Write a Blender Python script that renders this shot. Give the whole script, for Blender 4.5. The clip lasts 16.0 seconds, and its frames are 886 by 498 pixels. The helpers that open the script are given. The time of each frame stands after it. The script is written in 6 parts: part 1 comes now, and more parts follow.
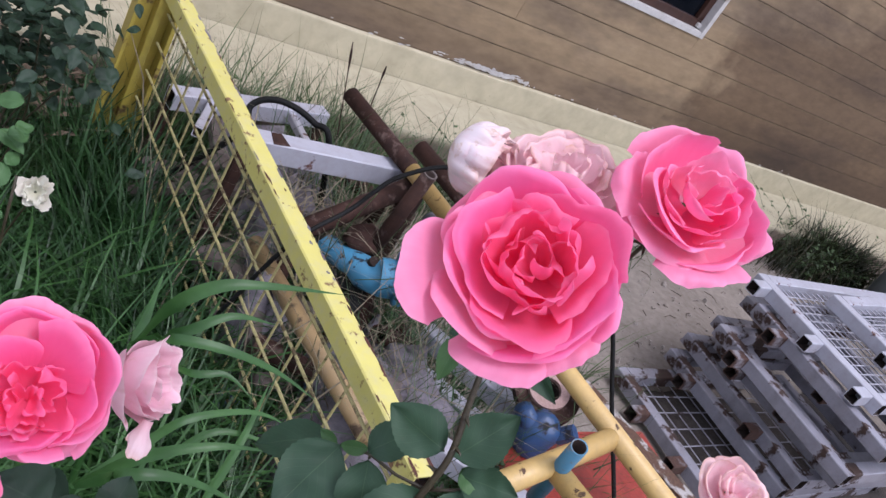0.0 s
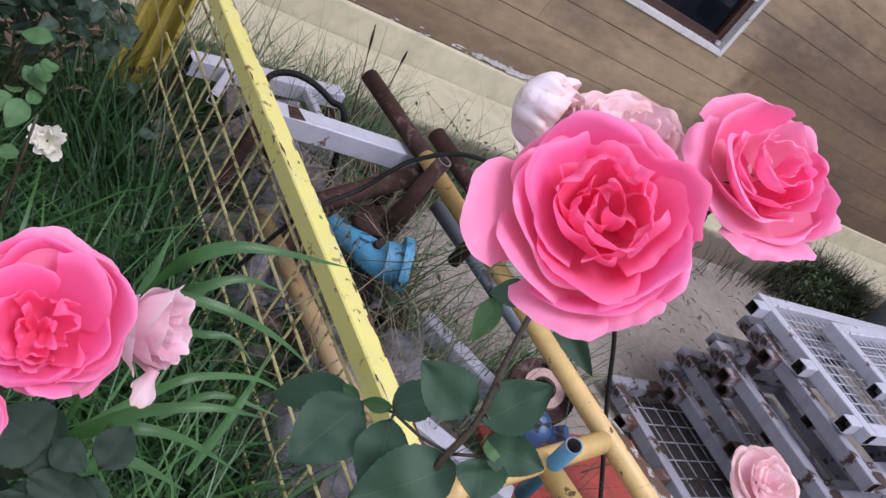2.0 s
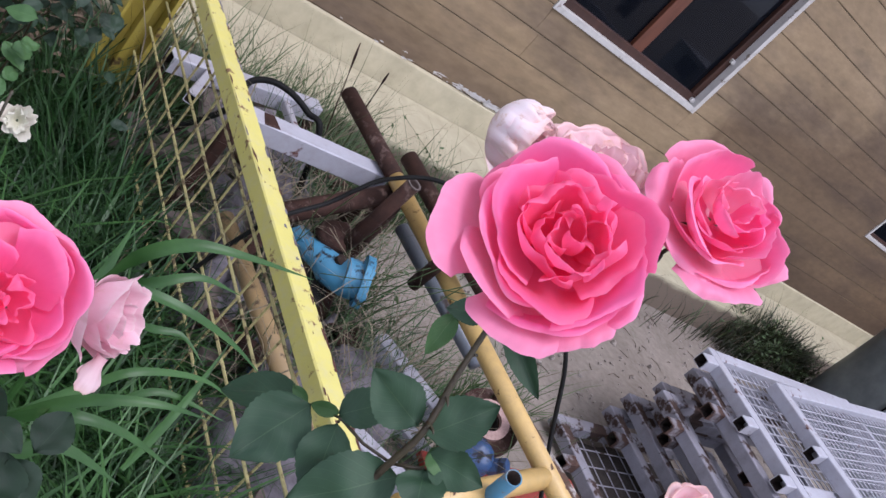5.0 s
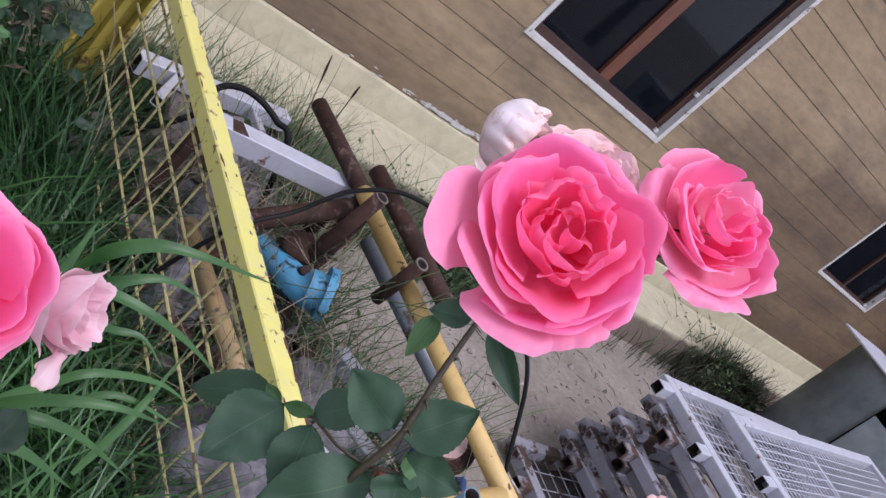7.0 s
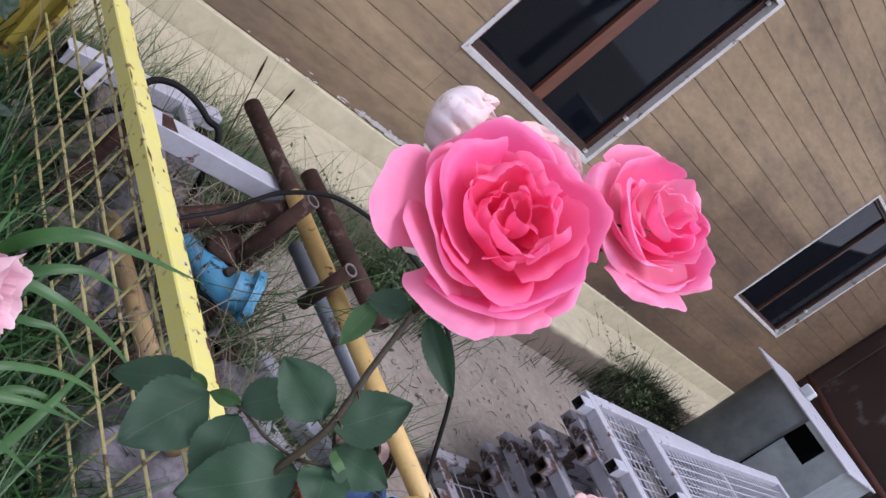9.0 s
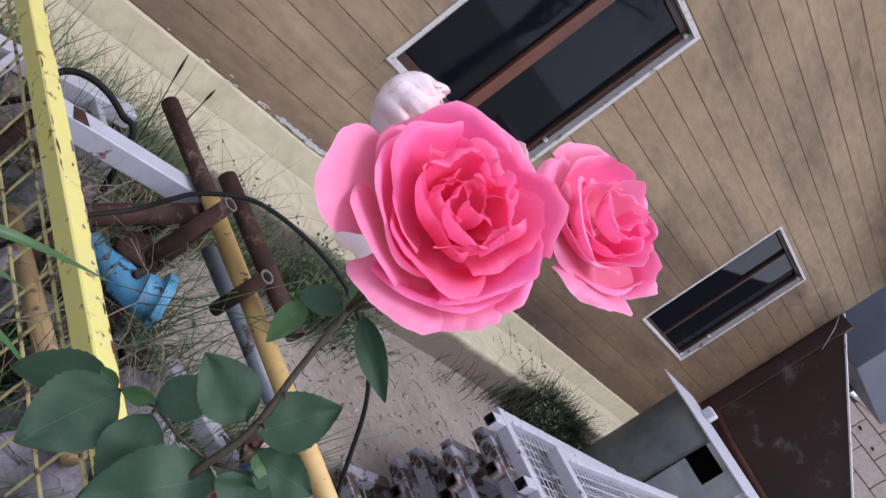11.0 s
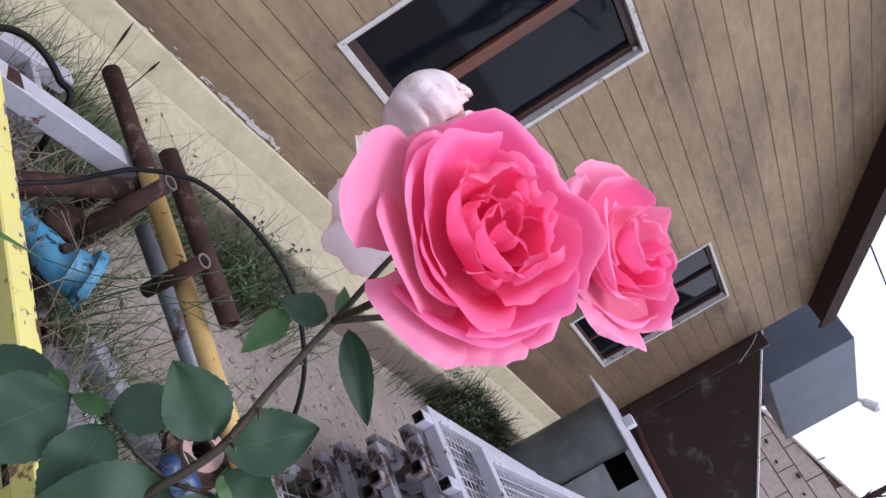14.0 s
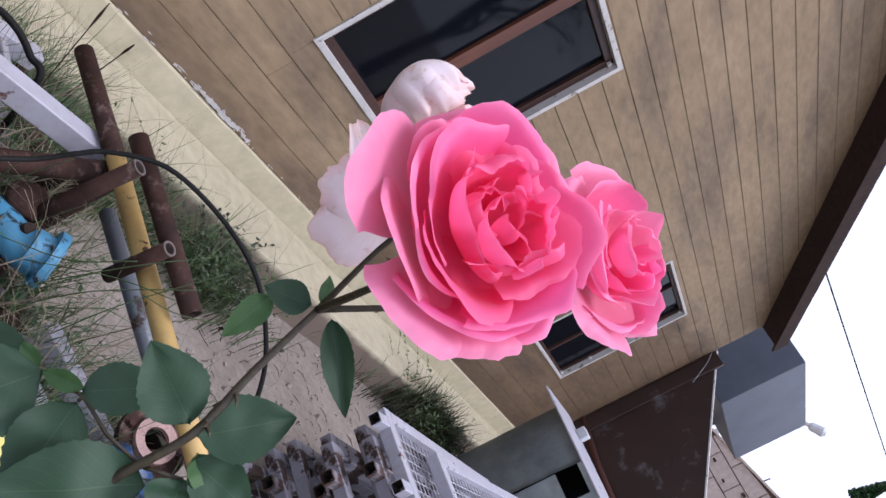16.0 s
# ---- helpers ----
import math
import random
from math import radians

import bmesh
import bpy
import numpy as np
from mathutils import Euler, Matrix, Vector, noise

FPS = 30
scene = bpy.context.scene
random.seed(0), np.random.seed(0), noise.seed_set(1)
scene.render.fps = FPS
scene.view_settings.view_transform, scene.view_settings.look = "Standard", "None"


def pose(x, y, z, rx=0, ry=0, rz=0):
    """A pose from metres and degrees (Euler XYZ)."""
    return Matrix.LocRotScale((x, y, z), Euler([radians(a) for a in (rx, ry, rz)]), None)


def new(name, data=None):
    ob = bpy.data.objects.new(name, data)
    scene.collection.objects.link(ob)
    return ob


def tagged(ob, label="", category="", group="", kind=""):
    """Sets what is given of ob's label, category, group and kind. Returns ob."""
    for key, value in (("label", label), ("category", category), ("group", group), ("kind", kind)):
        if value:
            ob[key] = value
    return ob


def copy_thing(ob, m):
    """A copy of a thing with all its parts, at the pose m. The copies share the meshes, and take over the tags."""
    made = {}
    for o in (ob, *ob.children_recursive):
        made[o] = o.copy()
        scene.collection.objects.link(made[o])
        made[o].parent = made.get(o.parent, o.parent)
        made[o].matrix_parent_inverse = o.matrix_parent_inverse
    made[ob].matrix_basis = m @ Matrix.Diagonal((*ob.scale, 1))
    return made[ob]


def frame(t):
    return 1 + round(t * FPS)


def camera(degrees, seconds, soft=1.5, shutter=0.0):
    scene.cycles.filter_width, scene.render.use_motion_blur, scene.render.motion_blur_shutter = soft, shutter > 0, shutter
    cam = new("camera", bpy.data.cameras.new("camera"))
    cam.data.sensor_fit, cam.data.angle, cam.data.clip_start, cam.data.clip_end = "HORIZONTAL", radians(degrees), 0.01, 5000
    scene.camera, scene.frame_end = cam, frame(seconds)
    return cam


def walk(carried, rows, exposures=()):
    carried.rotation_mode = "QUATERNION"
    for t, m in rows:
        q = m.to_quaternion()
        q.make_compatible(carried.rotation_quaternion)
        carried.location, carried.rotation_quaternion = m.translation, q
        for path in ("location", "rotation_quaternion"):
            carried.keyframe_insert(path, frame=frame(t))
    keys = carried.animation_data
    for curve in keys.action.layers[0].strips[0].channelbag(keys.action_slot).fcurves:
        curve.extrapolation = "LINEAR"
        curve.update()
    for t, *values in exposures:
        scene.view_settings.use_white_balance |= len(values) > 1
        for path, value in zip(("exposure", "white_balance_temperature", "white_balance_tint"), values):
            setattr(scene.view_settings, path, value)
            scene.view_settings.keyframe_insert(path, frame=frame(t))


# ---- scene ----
cam = camera(54.72, 16.0)
PATH = [
    (0, pose(-3.7122, -3.1299, 1.5182, 57.831, -29.154, -26.695)),
    (0.5, pose(-3.7141, -3.1276, 1.5062, 58.143, -30.322, -26.787)),
    (1, pose(-3.7156, -3.1241, 1.4928, 57.655, -31.495, -26.059)),
    (1.5, pose(-3.7170, -3.1230, 1.4838, 56.862, -32.775, -24.867)),
    (2, pose(-3.7212, -3.1261, 1.4777, 56.256, -33.653, -23.815)),
    (2.5, pose(-3.7224, -3.1263, 1.4749, 55.797, -34.836, -22.877)),
    (3, pose(-3.7236, -3.1308, 1.4778, 55.783, -36.102, -22.399)),
    (3.5, pose(-3.7249, -3.1361, 1.4837, 55.913, -37.147, -22.280)),
    (4, pose(-3.7243, -3.1395, 1.4857, 56.215, -38.115, -22.191)),
    (6.5, pose(-3.7294, -3.1342, 1.4565, 59.188, -42.618, -23.483)),
    (7, pose(-3.7281, -3.1364, 1.4556, 59.627, -43.480, -23.923)),
    (7.5, pose(-3.7290, -3.1412, 1.4522, 60.612, -44.428, -25.006)),
    (8, pose(-3.7248, -3.1402, 1.4493, 61.967, -45.565, -26.365)),
    (8.5, pose(-3.7240, -3.1407, 1.4453, 62.771, -46.735, -27.245)),
    (11, pose(-3.7104, -3.1292, 1.4175, 70.136, -52.176, -35.293)),
    (11.5, pose(-3.7086, -3.1359, 1.4167, 71.576, -52.816, -36.979)),
    (12, pose(-3.7085, -3.1348, 1.4161, 72.371, -53.656, -38.129)),
    (12.5, pose(-3.7052, -3.1230, 1.4101, 73.001, -54.553, -39.131)),
    (13, pose(-3.7042, -3.1123, 1.4017, 73.504, -55.630, -39.911)),
    (13.5, pose(-3.7051, -3.0996, 1.3942, 73.833, -56.617, -40.412)),
    (14, pose(-3.7032, -3.0877, 1.3878, 74.214, -57.448, -40.862)),
    (14.5, pose(-3.7054, -3.0844, 1.3846, 74.621, -58.249, -41.316)),
    (15, pose(-3.7056, -3.0863, 1.3806, 75.573, -59.241, -42.211)),
    (15.5, pose(-3.7035, -3.0871, 1.3752, 76.559, -60.278, -43.198)),
    (16, pose(-3.7029, -3.0852, 1.3739, 77.221, -61.238, -43.975)),
]
walk(cam, PATH, exposures=[(0, 0.27, 5700, 20), (16, 0.27, 5700, 20)])
# ---- end of path ----

# ---- sky and sun: a bright overcast day ----
world = bpy.data.worlds.new("overcast_sky")
scene.world = world
world.use_nodes = True
wn = world.node_tree.nodes
wl = world.node_tree.links
sky = wn.new("ShaderNodeTexSky")
sky.sky_type = "NISHITA"
sky.sun_disc = False
sky.sun_elevation = radians(65)
sky.sun_rotation = radians(165)
sky.air_density = 1.0
sky.dust_density = 6.0
sky.ozone_density = 1.0
wn["Background"].inputs["Strength"].default_value = 0.135
veil = wn.new("ShaderNodeMix")
veil.data_type = "RGBA"
veil.inputs["Factor"].default_value = 0.72
veil.inputs["B"].default_value = (9.0, 9.2, 9.5, 1.0)
wl.new(sky.outputs["Color"], veil.inputs["A"])
wl.new(veil.outputs["Result"], wn["Background"].inputs["Color"])
sun = new("sun", bpy.data.lights.new("sun", "SUN"))
sun.data.energy = 1.9
sun.data.angle = radians(25)
sun.data.color = (1.0, 0.95, 0.88)
sun.rotation_euler = Vector((-0.12, 0.45, -1.0)).to_track_quat("-Z", "Y").to_euler()

# ---- materials ----


def base_mat(name, rough=0.6, metal=0.0):
    m = bpy.data.materials.new(name)
    m.use_nodes = True
    b = m.node_tree.nodes["Principled BSDF"]
    b.inputs["Roughness"].default_value = rough
    b.inputs["Metallic"].default_value = metal
    return m, m.node_tree.nodes, m.node_tree.links, b


def noise_node(n, l, scale, detail=5.0, rough=0.6, stretch=None, space="Object"):
    tc = n.new("ShaderNodeTexCoord")
    nt = n.new("ShaderNodeTexNoise")
    nt.inputs["Scale"].default_value = scale
    nt.inputs["Detail"].default_value = detail
    nt.inputs["Roughness"].default_value = rough
    if stretch:
        mp = n.new("ShaderNodeMapping")
        mp.inputs["Scale"].default_value = stretch
        l.new(tc.outputs[space], mp.inputs["Vector"])
        l.new(mp.outputs["Vector"], nt.inputs["Vector"])
    else:
        l.new(tc.outputs[space], nt.inputs["Vector"])
    return nt.outputs["Fac"]


def ramp(n, l, fac, stops):
    r = n.new("ShaderNodeValToRGB")
    e = r.color_ramp.elements
    while len(e) < len(stops):
        e.new(0.5)
    for el, (p, c) in zip(e, stops):
        el.position = p
        el.color = (*c, 1.0)
    l.new(fac, r.inputs["Fac"])
    return r.outputs["Color"]


def mix(n, l, fac, a, b, mode="MIX"):
    x = n.new("ShaderNodeMix")
    x.data_type = "RGBA"
    x.blend_type = mode
    for sock, v in ((x.inputs["Factor"], fac), (x.inputs["A"], a), (x.inputs["B"], b)):
        if isinstance(v, (float, int)):
            sock.default_value = v
        elif isinstance(v, tuple):
            sock.default_value = (*v, 1.0)
        else:
            l.new(v, sock)
    return x.outputs["Result"]


def bump(n, l, b, height, strength=0.3, dist=0.01):
    bp = n.new("ShaderNodeBump")
    bp.inputs["Strength"].default_value = strength
    bp.inputs["Distance"].default_value = dist
    l.new(height, bp.inputs["Height"])
    l.new(bp.outputs["Normal"], b.inputs["Normal"])


def worn(name, paint, under, scale=9.0, lo=0.56, hi=0.62, rough=0.5, metal=0.0, tone=0.12, grime=(0.12, 0.1, 0.08), grime_amt=0.25, under_rough=0.85):
    """Paint of two slightly different tones, chipped through to what lies under it."""
    m, n, l, b = base_mat(name, rough, metal)
    dark = tuple(max(0.0, c * (1 - tone * 2)) for c in paint)
    fine = noise_node(n, l, scale * 6, 4)
    big = noise_node(n, l, scale * 0.45, 3)
    col = ramp(n, l, big, [(0.3, dark), (0.7, paint)])
    g = ramp(n, l, noise_node(n, l, scale * 1.7, 6, 0.7), [(0.45, (0, 0, 0)), (0.75, (grime_amt,) * 3)])
    col = mix(n, l, g, col, grime)
    chip = ramp(n, l, noise_node(n, l, scale, 6, 0.62), [(lo, (0, 0, 0)), (hi, (1, 1, 1))])
    ur = ramp(n, l, fine, [(0.3, tuple(c * 0.55 for c in under)), (0.7, under)])
    l.new(mix(n, l, chip, col, ur), b.inputs["Base Color"])
    rr = ramp(n, l, chip, [(0.0, (rough,) * 3), (1.0, (under_rough,) * 3)])
    l.new(rr, b.inputs["Roughness"])
    bump(n, l, b, fine, 0.25, 0.002)
    return m


def mottled(name, stops, scale, rough=0.8, stretch=None, bstr=0.3, bdist=0.004, fine=8.0, metal=0.0, per_object=0.0):
    m, n, l, b = base_mat(name, rough, metal)
    a = noise_node(n, l, scale, 6, 0.65, stretch)
    f = noise_node(n, l, scale * fine, 4, 0.6, stretch)
    col = ramp(n, l, a, stops)
    col = mix(n, l, 0.35, col, ramp(n, l, f, [(0.25, tuple(c * 0.6 for c in stops[0][1])), (0.75, tuple(min(1, c * 1.2) for c in stops[-1][1]))]))
    if per_object:
        oi = n.new("ShaderNodeObjectInfo")
        v = ramp(n, l, oi.outputs["Random"], [(0.0, (1 - per_object,) * 3), (1.0, (1 + 0.0,) * 3)])
        col = mix(n, l, 1.0, col, v, "MULTIPLY")
    l.new(col, b.inputs["Base Color"])
    bump(n, l, b, f, bstr, bdist)
    return m


M_sand = mottled("sandy_ground", [(0.3, (0.1411, 0.1168, 0.0949)), (0.55, (0.2184, 0.1873, 0.1588)), (0.75, (0.2612, 0.2293, 0.2008))], 2.2, 0.95, None, 0.6, 0.012, 14.0)
M_board = mottled("brown_siding_paint", [(0.28, (0.200, 0.140, 0.077)), (0.5, (0.278, 0.199, 0.112)), (0.75, (0.355, 0.262, 0.157))], 2.6, 0.74, (0.5, 1, 1.2), 0.22, 0.002, 7.0, 0.0, 0.10)


def stain_boards(m):
    """Damp staining low on the siding past the window, and greyish smears across it."""
    n, l = m.node_tree.nodes, m.node_tree.links
    bs = n["Principled BSDF"]
    old = bs.inputs["Base Color"].links[0].from_socket
    tc = n.new("ShaderNodeTexCoord")
    sep = n.new("ShaderNodeSeparateXYZ")
    l.new(tc.outputs["Object"], sep.inputs["Vector"])
    wob = noise_node(n, l, 2.2, 4)
    a = n.new("ShaderNodeMath")
    a.operation = "MULTIPLY_ADD"
    l.new(wob, a.inputs[0])
    a.inputs[1].default_value = 1.1
    l.new(sep.outputs["X"], a.inputs[2])
    fx = ramp(n, l, a.outputs[0], [(0.75, (0, 0, 0)), (0.95, (1, 1, 1))])
    a2 = n.new("ShaderNodeMath")
    a2.operation = "MULTIPLY_ADD"
    l.new(wob, a2.inputs[0])
    a2.inputs[1].default_value = 0.4
    half = n.new("ShaderNodeMath")
    half.operation = "MULTIPLY"
    half.inputs[1].default_value = 0.6
    l.new(sep.outputs["Z"], half.inputs[0])
    rise = n.new("ShaderNodeMath")
    rise.operation = "MULTIPLY_ADD"
    l.new(sep.outputs["X"], rise.inputs[0])
    rise.inputs[1].default_value = -0.17
    l.new(half.outputs[0], rise.inputs[2])
    l.new(rise.outputs[0], a2.inputs[2])
    fz = ramp(n, l, a2.outputs[0], [(0.74, (1, 1, 1)), (1.0, (0.0, 0.0, 0.0))])
    damp = mix(n, l, 1.0, fx, fz, "MULTIPLY")
    col = mix(n, l, damp, old, mix(n, l, 1.0, old, (0.50, 0.45, 0.42), "MULTIPLY"))
    # darker grey smears run slantwise over the boards in bands
    band = n.new("ShaderNodeMapping")
    band.inputs["Rotation"].default_value = (0, 0.62, 0)
    band.inputs["Scale"].default_value = (0.55, 1, 2.0)
    l.new(tc.outputs["Object"], band.inputs["Vector"])
    drift = n.new("ShaderNodeTexNoise")
    drift.inputs["Scale"].default_value = 1.5
    drift.inputs["Detail"].default_value = 6
    drift.inputs["Roughness"].default_value = 0.62
    l.new(band.outputs["Vector"], drift.inputs["Vector"])
    smear = ramp(n, l, drift.outputs["Fac"], [(0.48, (1, 1, 1)), (0.62, (0.70, 0.70, 0.76)), (0.75, (0.54, 0.53, 0.60))])
    col = mix(n, l, 1.0, col, smear, "MULTIPLY")
    # mud splashed up on the lowest boards
    sp = n.new("ShaderNodeMath")
    sp.operation = "MULTIPLY_ADD"
    l.new(noise_node(n, l, 3.5, 5, 0.65, (0.6, 1, 1)), sp.inputs[0])
    sp.inputs[1].default_value = -0.22
    l.new(sep.outputs["Z"], sp.inputs[2])
    splash = ramp(n, l, sp.outputs[0], [(0.30, (0.64, 0.62, 0.64)), (0.48, (1, 1, 1))])
    l.new(mix(n, l, 1.0, col, splash, "MULTIPLY"), bs.inputs["Base Color"])


stain_boards(M_board)
M_plinth = mottled("pale_cream_paint", [(0.25, (0.39, 0.35, 0.235)), (0.6, (0.46, 0.415, 0.285)), (0.8, (0.50, 0.455, 0.325))], 2.0, 0.8, None, 0.15, 0.003, 6.0)
M_apron = mottled("cream_concrete", [(0.25, (0.33, 0.295, 0.20)), (0.6, (0.39, 0.355, 0.245)), (0.8, (0.425, 0.39, 0.28))], 1.8, 0.85, None, 0.18, 0.003, 6.0)


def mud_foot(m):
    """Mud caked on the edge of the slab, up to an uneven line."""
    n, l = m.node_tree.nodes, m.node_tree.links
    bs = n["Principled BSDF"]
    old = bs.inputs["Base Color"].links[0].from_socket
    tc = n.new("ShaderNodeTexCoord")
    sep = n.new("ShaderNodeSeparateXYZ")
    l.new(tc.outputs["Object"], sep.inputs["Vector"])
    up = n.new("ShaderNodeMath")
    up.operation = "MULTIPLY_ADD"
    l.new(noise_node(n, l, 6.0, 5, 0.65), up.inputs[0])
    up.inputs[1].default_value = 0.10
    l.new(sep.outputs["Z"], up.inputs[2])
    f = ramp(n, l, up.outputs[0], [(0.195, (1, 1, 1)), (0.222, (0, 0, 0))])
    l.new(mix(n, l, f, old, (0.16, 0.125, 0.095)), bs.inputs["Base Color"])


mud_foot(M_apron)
M_gap = mottled("dark_gap", [(0.3, (0.0378, 0.0277, 0.0202)), (0.7, (0.0588, 0.0445, 0.0336))], 4.0, 0.95)
# Rusty brown, darkened so that the colour holds the shade inside tubes.
M_bore = mottled("rusty_shaded_bore", [(0.3, (0.0101, 0.0059, 0.0042)), (0.7, (0.0294, 0.0151, 0.0109))], 12.0, 0.95)
M_joint_fill = mottled("old_paint_in_joints", [(0.35, (0.035, 0.026, 0.018)), (0.46, (0.085, 0.063, 0.040)), (0.56, (0.200, 0.148, 0.088))], 2.2, 0.9, (0.5, 1, 1.5))
M_wtrim = worn("white_trim_paint", (0.5208, 0.5040, 0.4872), (0.2520, 0.2100, 0.1680), 14.0, 0.6, 0.66, 0.5, 0.0, 0.05, (0.1680, 0.1512, 0.1260), 0.3)
M_wood2 = mottled("dark_brown_varnish", [(0.3, (0.0252, 0.0101, 0.0067)), (0.6, (0.0462, 0.0185, 0.0118)), (0.8, (0.0756, 0.0336, 0.0218))], 6.0, 0.4, (1, 1, 0.15), 0.2, 0.001, 6.0)
M_wood = mottled("red_brown_varnish", [(0.3, (0.0588, 0.0185, 0.0101)), (0.6, (0.1176, 0.0378, 0.0185)), (0.8, (0.1680, 0.0630, 0.0336))], 6.0, 0.4, (1, 1, 0.15), 0.2, 0.001, 6.0)
M_eave = mottled("dark_brown_eave_paint", [(0.3, (0.0294, 0.0202, 0.0168)), (0.7, (0.0504, 0.0336, 0.0286))], 3.0, 0.7)
M_eave.node_tree.nodes["Principled BSDF"].inputs["Roughness"].default_value = 0.95
M_eave.node_tree.nodes["Principled BSDF"].inputs["Specular IOR Level"].default_value = 0.15
M_brown = worn("brown_sheet_steel", (0.0353, 0.0160, 0.0134), (0.17, 0.165, 0.17), 4.2, 0.58, 0.74, 0.42, 0.0, 0.2, (0.0168, 0.0101, 0.0084), 0.5, 0.6)
M_greybox = mottled("blue_grey_sheet", [(0.3, (0.066, 0.078, 0.103)), (0.7, (0.088, 0.104, 0.134))], 1.2, 0.5, None, 0.05, 0.001, 2.0)
M_yellow = worn("chipped_yellow_paint", (0.5746, 0.5216, 0.1512), (0.2268, 0.1285, 0.0680), 24.0, 0.605, 0.65, 0.5, 0.0, 0.05, (0.4687, 0.4385, 0.3024), 0.5)

m, n_, l_, b_ = base_mat("window_glass", 0.04)
b_.inputs["Base Color"].default_value = (0.010, 0.013, 0.020, 1)
b_.inputs["Transmission Weight"].default_value = 0.6
b_.inputs["IOR"].default_value = 1.33
b_.inputs["Specular IOR Level"].default_value = 0.3
M_glass = m
# Near-black room walls: the unlit interior's dimness is put into their colour.
M_dark = mottled("unlit_room_dark", [(0.3, (0.0126, 0.0126, 0.0151)), (0.7, (0.0210, 0.0210, 0.0244))], 2.0, 0.9)

# ---- mesh helpers ----


def link(name, bm, material, smooth=False):
    me = bpy.data.meshes.new(name)
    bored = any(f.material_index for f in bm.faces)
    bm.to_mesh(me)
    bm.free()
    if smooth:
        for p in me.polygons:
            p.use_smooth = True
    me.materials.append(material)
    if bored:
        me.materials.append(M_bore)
    return new(name, me)


def part(name, bm, material, parent, label="", smooth=False):
    ob = link(name, bm, material, smooth)
    ob.parent = parent
    if label:
        ob["label"] = label
    return ob


def empty(name, at=(0, 0, 0)):
    ob = new(name)
    ob.location = at
    ob.empty_display_size = 0.05
    return ob


def box_bm(lo, hi, bevel=0.0, bm=None):
    bm = bm or bmesh.new()
    vs = [bm.verts.new((x, y, z)) for x in (lo[0], hi[0]) for y in (lo[1], hi[1]) for z in (lo[2], hi[2])]
    fs = [bm.faces.new([vs[i] for i in f]) for f in ((0, 1, 3, 2), (4, 6, 7, 5), (0, 4, 5, 1), (2, 3, 7, 6), (0, 2, 6, 4), (1, 5, 7, 3))]
    if bevel:
        es = list({e for f in fs for e in f.edges})
        bmesh.ops.bevel(bm, geom=es, offset=bevel, segments=2, profile=0.6, affect="EDGES")
    return bm


def prism_bm(poly, axis, lo, hi):
    """A plain prism: poly in the two other axes, drawn out along axis from lo to hi."""
    bm = bmesh.new()

    def at(p, d):
        return {"x": (d, p[0], p[1]), "y": (p[0], d, p[1]), "z": (p[0], p[1], d)}[axis]

    a = [bm.verts.new(at(p, lo)) for p in poly]
    b = [bm.verts.new(at(p, hi)) for p in poly]
    bm.faces.new(a)
    bm.faces.new(list(reversed(b)))
    for i in range(len(poly)):
        j = (i + 1) % len(poly)
        bm.faces.new((a[j], a[i], b[i], b[j]))
    bmesh.ops.recalc_face_normals(bm, faces=bm.faces)
    return bm


def square_tube_bm(a, b, w, h=None, wall=0.003, up=(0, 0, 1), bm=None, bev=0.003):
    """A hollow square tube from a to b, open at both ends."""
    bm = bm or bmesh.new()
    h = h or w
    a, b = Vector(a), Vector(b)
    d = (b - a).normalized()
    s = d.cross(Vector(up)).normalized()
    u = s.cross(d)
    rings = []
    for end in (a, b):
        for k in (0.0, wall):
            x, y = w / 2 - k, h / 2 - k
            c = min(bev, x * 0.4)
            pts = ((x - c, y), (-x + c, y), (-x, y - c), (-x, -y + c), (-x + c, -y), (x - c, -y), (x, -y + c), (x, y - c))
            rings.append([bm.verts.new(end + s * p + u * q) for p, q in pts])
    o0, i0, o1, i1 = rings
    for k in range(8):
        j = (k + 1) % 8
        bm.faces.new((o0[k], o0[j], o1[j], o1[k]))
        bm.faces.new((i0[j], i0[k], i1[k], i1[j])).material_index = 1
        bm.faces.new((o0[j], o0[k], i0[k], i0[j]))
        bm.faces.new((o1[k], o1[j], i1[j], i1[k]))
    bmesh.ops.recalc_face_normals(bm, faces=bm.faces)
    return bm


def tube_bm(points, radius, sides=10, caps=True, bm=None):
    """A round bar swept through points; radius is a number or one for each point."""
    bm = bm or bmesh.new()
    pts = [Vector(p) for p in points]
    rad = radius if isinstance(radius, (list, tuple)) else [radius] * len(pts)
    prev = None
    rings = []
    for i, p in enumerate(pts):
        d = (pts[min(i + 1, len(pts) - 1)] - pts[max(i - 1, 0)]).normalized()
        if prev is None:
            s = d.orthogonal().normalized()
        else:
            s = (prev - d * prev.dot(d)).normalized()
        prev = s
        u = d.cross(s)
        rings.append([bm.verts.new(p + (s * math.cos(2 * math.pi * k / sides) + u * math.sin(2 * math.pi * k / sides)) * rad[i]) for k in range(sides)])
    for r, q in zip(rings, rings[1:]):
        for k in range(sides):
            j = (k + 1) % sides
            bm.faces.new((r[k], r[j], q[j], q[k]))
    if caps:
        bm.faces.new(list(reversed(rings[0])))
        bm.faces.new(rings[-1])
    return bm


